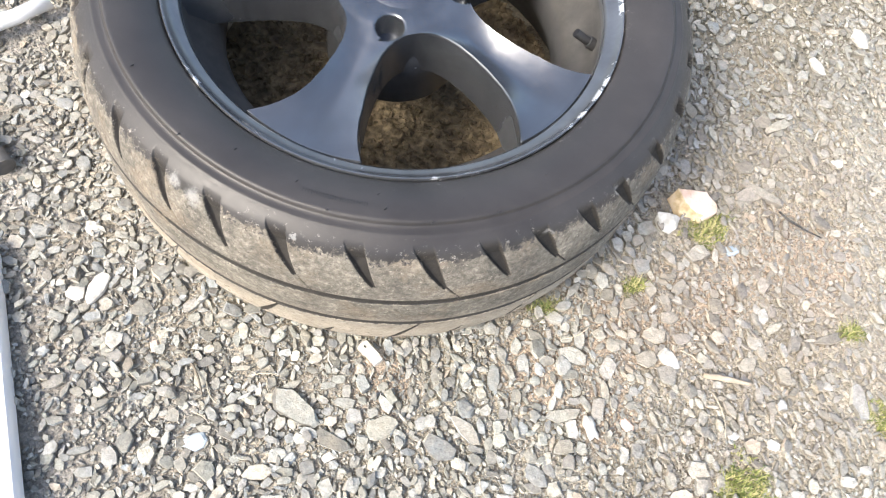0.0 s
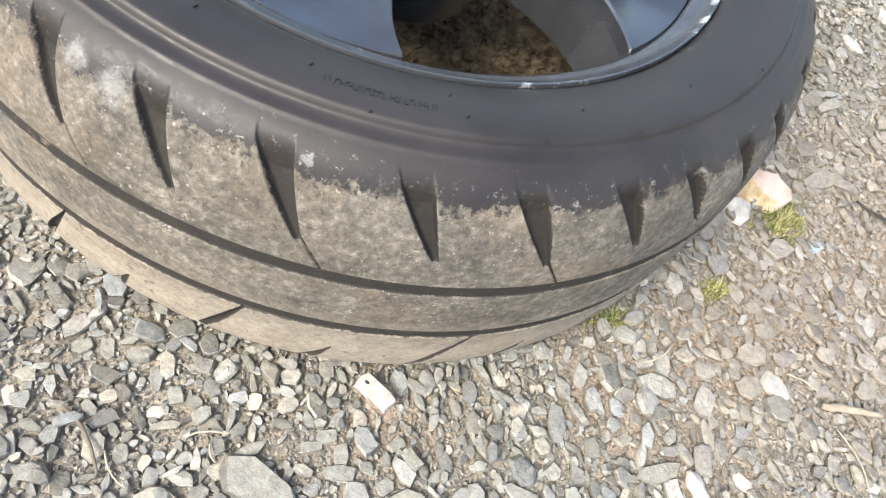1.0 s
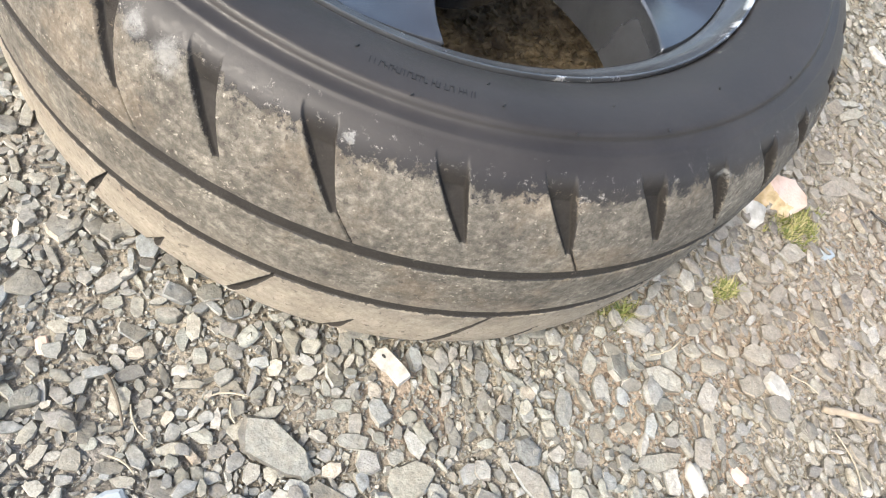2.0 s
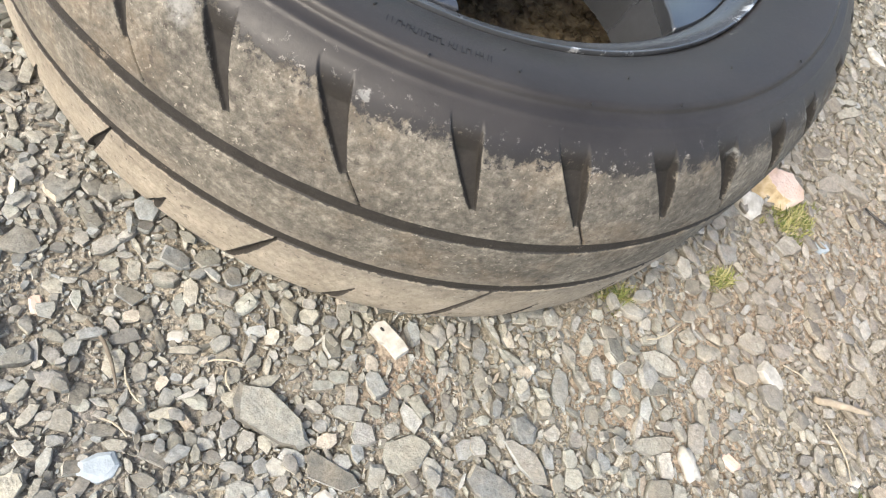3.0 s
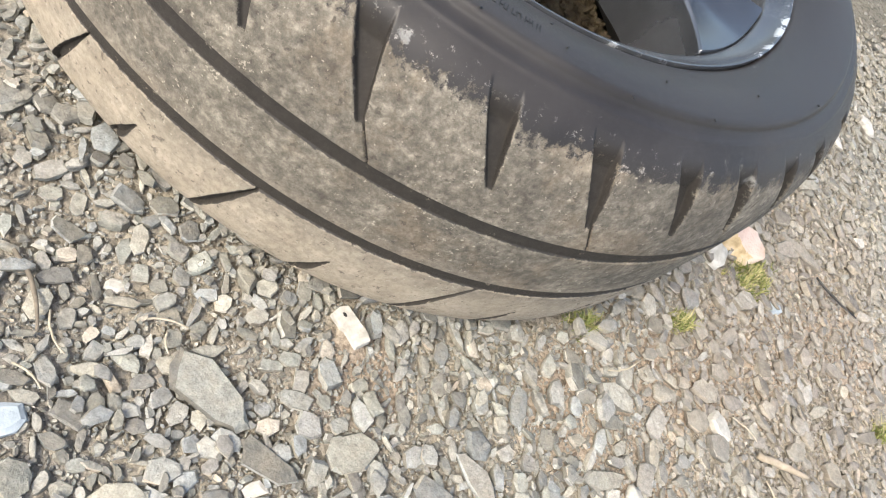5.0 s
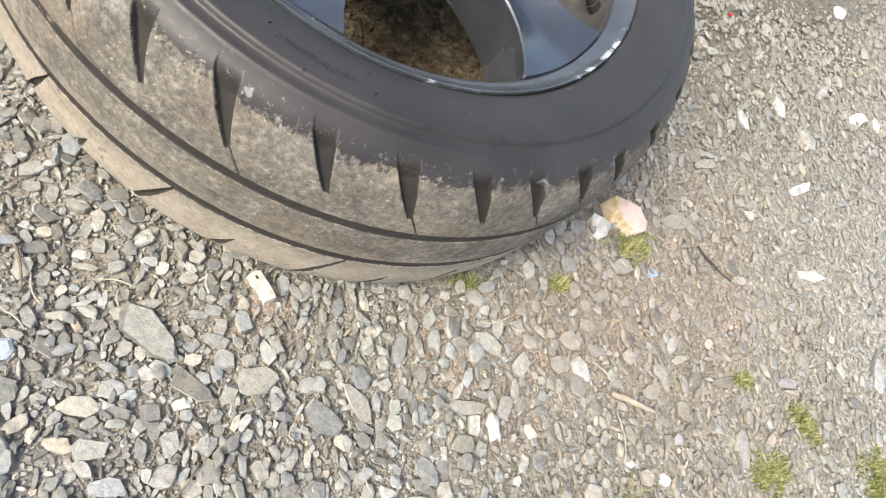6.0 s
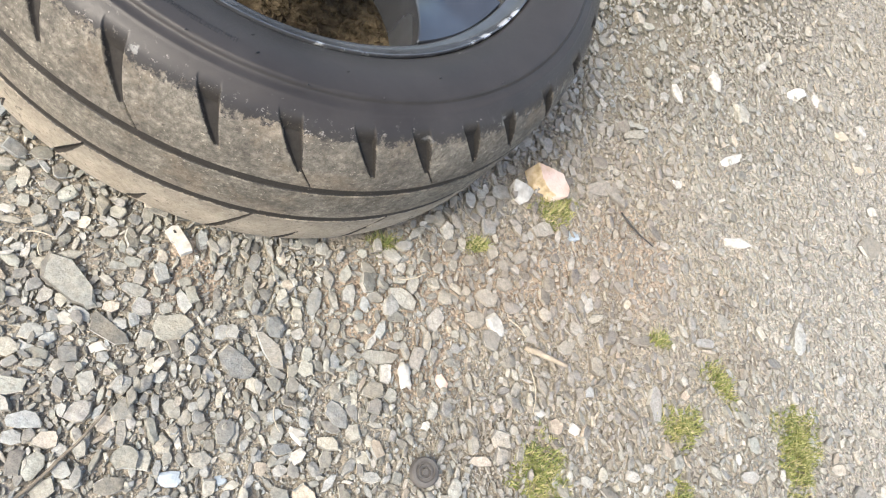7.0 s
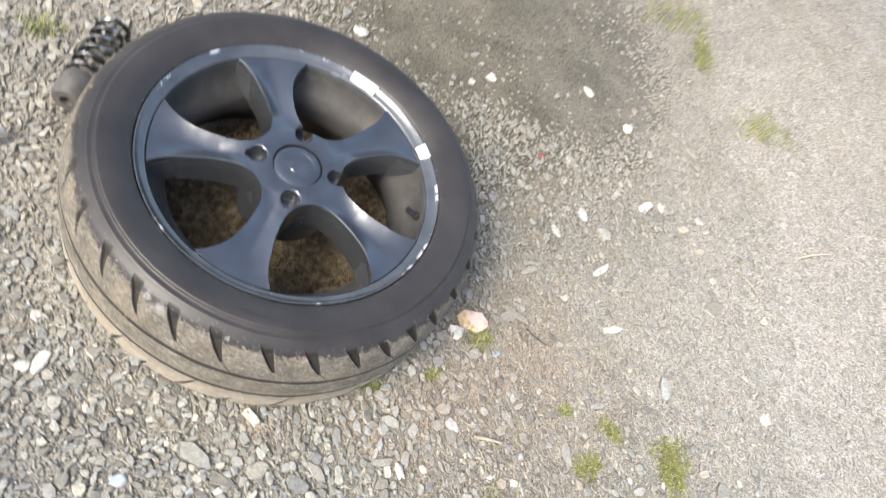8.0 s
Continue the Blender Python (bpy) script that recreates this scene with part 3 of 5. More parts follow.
    return part_mesh("tyre", me, wheel, "black tyre with bald dusty tan tread and wedge cuts")


TYRE = build_tyre()

RIM_PROFILE = [(0.2180, 0.190), (0.2192, 0.1985), (0.2194, 0.2022), (0.2188, 0.2033), (0.2178, 0.2033), (0.2168, 0.2024), (0.2152, 0.2004), (0.2116, 0.1972), (0.2078, 0.1952), (0.2052, 0.1942),
               (0.2036, 0.1928), (0.2028, 0.1850), (0.1995, 0.1640), (0.1850, 0.1490), (0.1755, 0.1400), (0.1715, 0.1280), (0.1715, 0.1100), (0.1745, 0.0980), (0.1900, 0.0720), (0.2020, 0.0480), (0.2130, 0.0240),
               (0.2207, 0.0250), (0.2190, 0.0360), (0.2080, 0.0500), (0.1960, 0.0740), (0.1800, 0.0990), (0.1765, 0.1110), (0.1765, 0.1270), (0.1800, 0.1370), (0.1890, 0.1450), (0.2050, 0.1640), (0.2090, 0.1850)]


def build_rim():
    v, f = revolve(RIM_PROFILE, 240)
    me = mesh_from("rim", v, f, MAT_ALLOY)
    soften(me, 50)
    return part_mesh("rim", me, wheel, "satin gunmetal alloy rim with a scuffed lip")


RIM = build_rim()
LUG_R, LUG_ANGLE = 0.058, -75.0
# half angle of the opening between two spokes, by radius
OPENING = [(0.0655, 0.0), (0.0662, 5.5), (0.0675, 9.5), (0.0700, 13.6), (0.0750, 18.2), (0.0810, 21.3), (0.0900, 24.0), (0.1050, 25.8), (0.1250, 26.5), (0.1450, 26.2), (0.1620, 25.3), (0.1780, 23.6), (0.1900, 21.9), (0.2012, 20.0)]


def spoke_mesh(turn):
    """A fifth of the wheel's face: the dished spoke with its root in the hub and its share of the lug bores."""
    rs = np.r_[np.linspace(0.0362, 0.0655, 42), np.array([q[0] for q in OPENING[1:5]]), np.linspace(0.0765, 0.2010, 50), 0.2019, 0.2027]
    ro, go = np.array(OPENING).T
    half = 36.0 - np.where(rs < 0.0656, 0.0, np.interp(rs, ro, go))
    h0 = np.interp(rs, [0.036, 0.056, 0.070, 0.10, 0.14, 0.18, 0.2012], [0.2000, 0.2000, 0.1992, 0.1974, 0.1958, 0.1952, 0.1952])
    dish = np.interp(rs, [0.036, 0.060, 0.078, 0.11, 0.16, 0.19, 0.2012], [0.0, 0.0004, 0.0052, 0.0115, 0.0105, 0.0062, 0.0040])
    c = np.sin(np.linspace(-1, 1, 81) * math.pi / 2 * 0.97) / math.sin(math.pi / 2 * 0.97)
    n = len(c)
    lean = np.clip((rs - 0.150) / 0.051, 0, 1)
    sides = {1: half - 2.8 * lean, -1: half + 1.0 * lean}
    a = np.radians(np.where(c[None] > 0, sides[1][:, None], sides[-1][:, None]) * c[None])
    top = h0[:, None] - dish[:, None] * (1 - np.abs(c[None]) ** 1.5)
    x, y = rs[:, None] * np.cos(a), rs[:, None] * np.sin(a)
    for k in range(4):
        b = radians(LUG_ANGLE + 90 * k - turn)
        d = np.hypot(x - LUG_R * math.cos(b), y - LUG_R * math.sin(b))
        top = top - 0.022 * np.clip((0.0132 - d) / 0.0014, 0, 1) - 0.0016 * np.clip((0.0152 - d) / 0.0020, 0, 1)
    top[-1] -= 0.0012
    v = [tuple(p) for p in np.stack([x, y, top], -1).reshape(-1, 3)]
    f = [(i * n + k, (i + 1) * n + k, (i + 1) * n + k + 1, i * n + k + 1) for i in range(len(rs) - 1) for k in range(n - 1)]
    # steep sides: a narrow chamfer, then down
    first = 41
    for side, col in ((1, n - 1), (-1, 0)):
        rings = [[i * n + col for i in range(first, len(rs))]]
        for out, drop in ((0.0011, 0.0013), (0.0014, 0.0024), (0.0022, 0.030), (0.0036, 0.052)):
            row = []
            for i in range(first, len(rs)):
                ang = a[i, col]
                open_by = min(1.0, (36.0 - sides[side][i]) / 5.0)
                q = ang + side * out * open_by / rs[i]
                row.append(len(v))
                v.append((rs[i] * math.cos(q), rs[i] * math.sin(q), min(top[i, col], h0[i]) - drop))
            rings.append(row)
        for p, q in zip(rings, rings[1:]):
            for i in range(len(p) - 1):
                f.append((p[i], p[i + 1], q[i + 1], q[i]) if side < 0 else (p[i + 1], p[i], q[i], q[i + 1]))
    # the outer end
    last = (len(rs) - 1) * n
    base = len(v)
    for k in range(n):
        v.append((0.2034 * math.cos(a[-1, k]), 0.2034 * math.sin(a[-1, k]), 0.184))
    f += [(last + k, base + k, base + k + 1, last + k + 1) for k in range(n - 1)]
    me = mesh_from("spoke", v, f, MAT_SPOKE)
    soften(me, 32)
    return me


for k in range(5):
    ob = part_mesh("spoke", spoke_mesh(-88.6 + 72 * k), RIM)
    ob.matrix_basis = pose(0, 0, 0, 0, 0, -88.6 + 72 * k)


def build_hub():
    """The hub behind the spokes, the cap in its seat and the valve."""
    v, f = revolve([(0.0005, 0.1935), (0.0364, 0.1935), (0.0366, 0.1990), (0.0372, 0.1990), (0.0372, 0.176), (0.0600, 0.172), (0.0660, 0.165), (0.0690, 0.140), (0.0700, 0.100), (0.0005, 0.100)], 120)
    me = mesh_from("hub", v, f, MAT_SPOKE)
    soften(me, 40)
    part_mesh("hub", me, RIM)
    cap = [(0.0005, 0.1990), (0.012, 0.1990), (0.0125, 0.1986), (0.0240, 0.1984), (0.0245, 0.1990), (0.0315, 0.1984), (0.0345, 0.1968), (0.0352, 0.1950), (0.0352, 0.1930), (0.0005, 0.1930)]
    v, f = revolve(cap, 64)
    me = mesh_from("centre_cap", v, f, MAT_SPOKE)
    soften(me, 30)
    part_mesh("centre_cap", me, RIM, "round dusty centre cap")
    stem = tube([(0.2010, 0, 0.168), (0.193, 0, 0.1720), (0.1925, 0, 0.1723), (0.178, 0, 0.1800)], 0.0062, 14, lambda u: 1.0 if u < 0.5 else 0.72)
    ob = part("valve", stem, MAT_BLACK, RIM, "short black rubber valve")
    ob.matrix_basis = pose(0, 0, 0, 0, 0, 14)


build_hub()


def wheel_weight(angle, length, r=0.2107):
    """A small bright balancing weight clipped to the lip, bent along it."""
    bm = bmesh.new()
    rows = []
    for i in range(9):
        a = radians(angle) + (i / 8 - 0.5) * length / r
        sq = 0.86 if i in (0, 8) else 1.0
        ring = [(r - 0.0075 * sq, 0.1968), (r - 0.0068 * sq, 0.1992), (r - 0.004, 0.2006), (r + 0.004, 0.2038), (r + 0.0068, 0.2056 - 0.001 * (1 - sq)), (r + 0.0084, 0.2050), (r + 0.0078, 0.2030), (r, 0.1965)]
        rows.append([bm.verts.new((q * math.cos(a), q * math.sin(a), h)) for q, h in ring])
    for p, q in zip(rows, rows[1:]):
        for k in range(8):
            bm.faces.new((p[k], p[(k + 1) % 8], q[(k + 1) % 8], q[k]))
    bm.faces.new(rows[0])
    bm.faces.new(rows[-1][::-1])
    bmesh.ops.recalc_face_normals(bm, faces=bm.faces)
    ob = part("wheel_weight", bm, MAT_WEIGHT, RIM, "bright silvery white balancing weight")
    soften(ob.data, 40)


wheel_weight(42.8, 0.024)
wheel_weight(84.0, 0.046)


# raised bars on the sidewall where lettering is, and moulding hairs
def sidewall_height(r):
    top = catmull(UPPER, 7)
    i = int(np.argmax(top[:, 1]))
    return float(np.interp(r, top[:i + 1, 0], top[:i + 1, 1]) if r < top[i, 0] else np.interp(r, top[i:, 0], top[i:, 1]))


def lettering_bars():
    rng = random.Random(5)
    bm = bmesh.new()

    def bar(r, a, length, width, turn):
        p = Vector((r * math.cos(radians(a)), r * math.sin(radians(a)), sidewall_height(r) + 0.0001))
        m = Matrix.Translation(p) @ pose(0, 0, 0, 0, 0, a + turn) @ Matrix.Diagonal((length, width, 0.0005, 1))
        bmesh.ops.create_cube(bm, size=1, matrix=m)
    for start, end in ((-83.8, -77.6), (-76.9, -72.0)):
        a = start
        while a < end:
            bar(0.2515, a, 0.0040, 0.0006, rng.uniform(-8, 8))
            if rng.random() < 0.6:
                bar(0.2515 + rng.choice((-0.0018, 0.0, 0.0018)), a + 0.22, 0.0005, 0.0016, 0)
            a += rng.uniform(0.38, 0.58)
    return part("lettering", bm, MAT_BLACK, TYRE, "small raised moulded lettering")


lettering_bars()
for r, a in ((0.262, -78.6), (0.2524, -68.6), (0.2435, -53.8), (0.2629, -48.4), (0.2421, -98.8), (0.2374, -70.0), (0.264, -60.5), (0.245, -36.0), (0.262, -24.0), (0.244, -85.5), (0.262, -108.0), (0.256, -125.0)):
    x, y, h = r * math.cos(radians(a)), r * math.sin(radians(a)), sidewall_height(r)
    part("vent_spew", tube([(x, y, h - 0.0006), (x + 0.0002, y - 0.0012, h + 0.0009), (x - 0.0004, y - 0.0034, h + 0.0014)], 0.00048, 5), MAT_BLACK, TYRE)


# ---- stones ----
def flake(rng, n, rings, wide, high):
    """A flat stone about 1 long: rings of an uneven outline, (height, scale) each. Verts and faces."""
    start = rng.uniform(0, 6.28)
    angles = sorted(start + 6.2832 * (k + rng.uniform(-0.32, 0.32)) / n for k in range(n))
    power = rng.uniform(2.4, 4.5)
    radii = [0.48 * rng.uniform(0.78, 1.14) / (abs(math.cos(a)) ** power + abs(math.sin(a)) ** power) ** (1 / power) for a in angles]
    tilt_x, tilt_y = rng.uniform(-0.16, 0.16), rng.uniform(-0.16, 0.16)
    v, f = [], []
    for q, (z, scale) in enumerate(rings):
        for a, r in zip(angles, radii):
            k = scale * (1 + rng.uniform(-0.10, 0.10))
            x, y = r * k * math.cos(a), r * k * math.sin(a) * wide
            v.append((x, y, high * (z + (tilt_x * x + tilt_y * y) * 2 * (z > 0) + rng.uniform(-0.04, 0.04))))
        if q:
            for i in range(n):
                j = (i + 1) % n
                f.append(((q - 1) * n + i, (q - 1) * n + j, q * n + j, q * n + i))
    last = (len(rings) - 1) * n
    f.append(tuple(last + i for i in range(n)))
    return v, f


def chip_templates(count, seed, flat=(0.20, 0.36), wide=(0.42, 0.88)):
    rng = random.Random(seed)
    out = []
    for _ in range(count):
        v, f = flake(rng, rng.choice((6, 6, 7, 7, 8, 9)), ((-0.5, 0.9), (0.1, 1.0), (0.38, 0.95), (0.5, rng.uniform(0.76, 0.88))), rng.uniform(*wide), rng.uniform(*flat))
        tris = [(q[0], q[i], q[i + 1]) for q in f for i in range(1, len(q) - 1)]
        out.append((np.array(v), np.array(tris)))
    return out


CHIPS = chip_templates(40, 11)
SLIVERS = chip_templates(20, 23, (0.15, 0.26), (0.24, 0.42))


# ---- brown soil inside the wheel ----
def build_soil():
    rng = random.Random(3)
    size, n = 0.210, 84
    v, f, at = [], [], {}
    def high(x, y):
        return 0.016 + 0.008 * noise.noise((x * 30, y * 30, 1)) + 0.005 * noise.noise((x * 90, y * 90, 5)) + 0.004 * (math.hypot(x, y) / size) ** 4
    for j in range(n + 1):
        for i in range(n + 1):
            x, y = (2 * i / n - 1) * size, (2 * j / n - 1) * size
            if math.hypot(x, y) < 0.207:
                at[i, j] = len(v)
                v.append((x, y, high(x, y)))
    for (i, j) in list(at):
        q = [at.get((i + a, j + b)) for a, b in ((0, 0), (1, 0), (1, 1), (0, 1))]
        if None not in q:
            f.append(tuple(q))
    for _ in range(3200):
        a, r = rng.uniform(0, 2 * math.pi), 0.200 * math.sqrt(rng.random())
        x, y, s = r * math.cos(a), r * math.sin(a), rng.uniform(0.0035, 0.010)
        tv, tf = CHIPS[rng.randrange(len(CHIPS))]
        m = np.array(pose(x, y, high(x, y) + 0.25 * s, rng.uniform(-45, 45), rng.uniform(-45, 45), rng.uniform(0, 360)) @ Matrix.Scale(s, 4))
        base = len(v)
        v += [tuple(p) for p in tv @ m[:3, :3].T + m[:3, 3]]
        f += [tuple(int(k) + base for k in t) for t in tf]
    ob = new("soil_heap", mesh_from("soil_heap", v, f, MAT_SOIL))
    tagged(ob, "damp dark brown soil and clods inside the wheel", "soil", kind="stuff")


build_soil()


def grit_templates(count, seed):
    rng = random.Random(seed)
    out = []
    for _ in range(count):
        v, f = flake(rng, rng.randint(5, 7), ((-0.2, 1.0), (0.5, rng.uniform(0.62, 0.85))), rng.uniform(0.30, 0.85), rng.uniform(0.25, 0.5))
        out.append((np.array(v), np.array([(q[0], q[i], q[i + 1]) for q in f for i in range(1, len(q) - 1)])))
    return out


GRIT = grit_templates(36, 71)


class Plan:
    """Keeps stones from lying in one another: a hash grid of discs."""
    def __init__(self, cell):
        self.cell, self.grid = cell, {}

    def cells(self, x, y, r):
        c = self.cell
        return [(i, j) for i in range(int((x - r) // c), int((x + r) // c) + 1) for j in range(int((y - r) // c), int((y + r) // c) + 1)]

    def free(self, x, y, r, slack):
        for key in self.cells(x, y, r * slack):
            for (a, b, q) in self.grid.get(key, ()):
                if (x - a) ** 2 + (y - b) ** 2 < ((r + q) * slack) ** 2:
                    return False
        return True

    def add(self, x, y, r):
        for key in self.cells(x, y, r):
            self.grid.setdefault(key, []).append((x, y, r))


PLAN = Plan(0.010)


def coarse(x, y):
    """1 where the loose coarse gravel lies, 0 on the trodden fine side."""
    edge = x * 0.80 - y * 0.25 - 0.36 + 0.10 * noise.noise((x * 3, y * 3, 2))
    if x * x + y * y < 0.36 ** 2 and x < 0.2:
        edge -= 0.1
    return max(0.0, min(1.0, 0.5 - edge / 0.30))


RUST = ((0.40, -0.09, 0.075), (0.28, -0.23, 0.06), (0.52, 0.03, 0.08), (0.14, -0.31, 0.045), (0.33, -0.16, 0.065), (0.45, -0.03, 0.06), (0.36, -0.24, 0.05))


def rusty(x, y):
    """Up to 1 where rust-brown soil shows between the stones."""
    return max(math.exp(-((x - a) ** 2 + (y - b) ** 2) / (r * r * 0.6)) for a, b, r in RUST)


def bare(x, y):
    """1 on the bare mud behind the wheel."""
    d = math.hypot(x - 0.20, y - 0.75) + 0.20 * noise.noise((x * 5, y * 5, 7))
    return max(0.0, min(1.0, (0.56 - d) / 0.30))


def under_wheel(x, y, r):
    d = math.hypot(x, y)
    return d < (0.300 if 0.8 * x + 0.6 * y > 0.05 else 0.276) + 0.2 * r


# ---- stones and odd things that can be told apart ----
def lone_stone(name, x, y, length, width, height, turn, mat, label, category="stone", seed=1, points=26, lift=0.35, group=""):
    rng = random.Random(seed)
    n = 16 if points > 40 else 6 if points < 20 else rng.randint(7, 9)
    rings = ((-0.5, 0.6), (-0.3, 0.88), (0.0, 1.0), (0.3, 0.88), (0.45, 0.6), (0.5, 0.3)) if points > 40 else ((-0.5, 0.8), (-0.1, 1.0), (0.30, 0.80), (0.5, 0.42)) if points < 20 else ((-0.5, 0.8), (-0.05, 1.0), (0.28, 0.95), (0.5, rng.uniform(0.55, 0.75)))
    v, f = flake(rng, n, rings, width / length, height / length)
    me = mesh_from(name, np.array(v) * length * 1.05, f, mat)
    soften(me, 75 if points > 40 else 24)
    ob = new(name, me)
    ob.matrix_basis = pose(x, y, ground_height(x, y) + height * lift, rng.uniform(-7, 7), rng.uniform(-7, 7), turn)
    PLAN.add(x, y, max(length, width) * 0.36)
    if length > 1.7 * width:
        for s in (-0.3, 0.3):
            PLAN.add(x + s * length * math.cos(radians(turn)), y + s * length * math.sin(radians(turn)), width * 0.45)
    return tagged(ob, label, category, group)


def slate(x, y, length, width, turn):
    """One of the larger flat chips."""
    if width > length:
        length, width, turn = width, length, turn + 90
    rng = random.Random(int(x * 7919 + y * 104729))
    v, f = flake(rng, rng.randint(6, 9), ((-0.5, 0.88), (0.1, 1.0), (0.36, 0.97), (0.5, 0.90)), width / length, max(0.15, 0.28 * width / length))
    me = mesh_from("stone", v, f, MAT_STONE)
    soften(me, 30)
    ob = new("stone", me)
    ob.parent = GROUND
    ob.matrix_basis = pose(x, y, ground_height(x, y) + 0.0025 + 0.08 * width, rng.gauss(0, 5), rng.gauss(0, 5), turn) @ Matrix.Scale(length * 1.08, 4)
    PLAN.add(x, y, width * 0.48)
    for q in (-0.28, 0.28):
        PLAN.add(x + q * length * math.cos(radians(turn)), y + q * length * math.sin(radians(turn)), width * 0.42)
    return ob


def chip(x, y, length, width, turn, mat, label, category="stone", high=0.45, seed=1, group=""):
    return lone_stone("stone_chip" if category == "stone" else category.replace(" ", "_"), x, y, length, width, max(0.004, width * high), turn, mat, label, category, seed=seed, group=group)


def curl(ob_name, pts, radius, mat, label, category, taper=None):
    bm = tube(pts, radius, 7, taper)
    me = bpy.data.meshes.new(ob_name)
    bm.to_mesh(me)
    bm.free()
    me.materials.append(mat)
    me.polygons.foreach_set("use_smooth", [True] * len(me.polygons))
    return tagged(new(ob_name, me), label, category)


def stalk(name, x, y, length, turn, radius, mat, label, category, bend=0.06, seed=0):
    rng = random.Random(seed + 77)
    c, s = math.cos(radians(turn)), math.sin(radians(turn))
    pts = []
    for i in range(9):
        t = i / 8 - 0.5
        side = bend * length * (1 - 4 * t * t) * (1 if seed % 2 else -1) + rng.uniform(-0.01, 0.01) * length
        px, py = x + c * t * length - s * side, y + s * t * length + c * side
        pts.append((px, py, ground_height(px, py) + radius + 0.0085 + 0.002 * math.sin(3 * t)))
    return curl(name, pts, radius, mat, label, category, lambda u: 0.65 + 0.35 * math.sin(math.pi * min(1, u + 0.15)))


def grass_tuft(x, y, length, width, turn, seed, tall=0.016, dense=1.0):
    rng = random.Random(seed)
    c, s = math.cos(radians(turn)), math.sin(radians(turn))
    v, f = [], []
    count = int(dense * max(150, min(1500, length * width * 230000)))
    for _ in range(count):
        a, q = rng.uniform(0, 2 * math.pi), rng.random() ** 0.6
        ragged = 1.0 + 0.22 * math.sin(3 * a + seed) + 0.14 * math.sin(7 * a + 2 * seed)
        u, w = 0.60 * length * q * ragged * math.cos(a), 0.60 * width * q * ragged * math.sin(a)
        px, py = x + c * u - s * w, y + s * u + c * w
        z = ground_height(px, py) - 0.001
        lean, way = rng.uniform(0.25, 1.25), rng.uniform(0, 2 * math.pi)
        tallness = tall * rng.uniform(0.5, 1.3) * (1.15 - 0.5 * q)
        half = rng.uniform(0.0005, 0.0010)
        dx, dy = math.cos(way), math.sin(way)
        base = len(v)
        for i in range(4):
            t = i / 3
            out, up = tallness * lean * t * t * 0.8, tallness * t * (1 - 0.25 * lean * t)
            hw = half * (1 - t) ** 0.6 + 0.0001
            cx, cy = px + dx * out, py + dy * out
            v += [(cx - dy * hw, cy + dx * hw, z + up), (cx + dy * hw, cy - dx * hw, z + up + 0.0002)]
        f += [(base + 2 * i, base + 2 * i + 1, base + 2 * i + 3, base + 2 * i + 2) for i in range(3)]
    for u in (-0.25, 0.0, 0.25):
        PLAN.add(x + c * u * length, y + s * u * length, width * 0.34)
    ob = new("grass_tuft", mesh_from("grass_tuft", v, f, MAT_GRASS))
    return ob


# -- stones with a look of their own --
def hull_rock(name, corners, x, y, turn, mat, label):
    """An angular lump: the hull of a few corners, with slightly worn edges."""
    bm = bmesh.new()
    for c in corners:
        bm.verts.new(c)
    bmesh.ops.convex_hull(bm, input=list(bm.verts))
    bmesh.ops.dissolve_limit(bm, angle_limit=radians(6), verts=list(bm.verts), edges=list(bm.edges))
    bmesh.ops.bevel(bm, geom=list(bm.edges), offset=0.0008, segments=1, affect="EDGES", clamp_overlap=True)
    bmesh.ops.triangulate(bm, faces=list(bm.faces))
    bmesh.ops.subdivide_edges(bm, edges=[e for e in bm.edges if e.calc_length() > 0.006], cuts=2, use_grid_fill=True)
    for v in bm.verts:
        v.co += 0.0008 * noise.noise_vector(v.co * 110) + 0.0004 * noise.noise_vector(v.co * 330)
    me = bpy.data.meshes.new(name)
    bm.to_mesh(me)
    bm.free()
    me.materials.append(mat)
    soften(me, 20)
    ob = new(name, me)
    ob.matrix_basis = pose(x, y, ground_height(x, y), 0, 0, turn)
    for c in corners[:5]:
        p = ob.matrix_basis @ Vector(c)
        PLAN.add(p.x, p.y, 0.010)
    PLAN.add(x, y, 0.014)
    return tagged(ob, label, "rock")


rock = hull_rock("pink_rock", [(-0.034, 0.003, -0.003), (-0.017, -0.019, -0.003), (0.008, -0.016, -0.003), (0.020, 0.000, -0.003), (0.003, 0.017, -0.003),
                               (-0.029, 0.008, 0.020), (-0.013, 0.0135, 0.021), (0.004, 0.0195, 0.018), (0.0205, 0.012, 0.015), (0.023, 0.001, 0.013), (0.014, -0.0075, 0.013), (0.001, -0.0095, 0.016), (-0.015, -0.0065, 0.019)],
                 0.384, 0.025, 0, MAT_PINK, "pale pink and ochre sandstone lump beside the tyre")
# its broken side is ochre
rock.data.materials.append(MAT_OCHRE)
for face in rock.data.polygons:
    if face.normal.dot(Vector((-0.6, -0.8, 0.0))) > 0.5:
        face.material_index = 1
hull_rock("white_rock", [(-0.013, -0.003, -0.002), (-0.006, -0.012, -0.002), (0.008, -0.014, -0.002), (0.014, 0.006, -0.002), (-0.003, 0.008, -0.002),
                         (-0.0150, 0.000, 0.017), (0.000, 0.0066, 0.016), (0.0130, 0.010, 0.009), (0.0130, -0.005, 0.007), (0.007, -0.0125, 0.004), (-0.006, -0.0107, 0.009)],
          0.357, -0.005, 0, MAT_QUARTZ, "small white quartz stone next to the pink rock")
lone_stone("white_pebble", 0.348, -0.265, 0.026, 0.013, 0.010, -54, MAT_QUARTZ, "smooth oval white pebble lying in the gravel", "pebble", seed=12, points=60, lift=0.5)


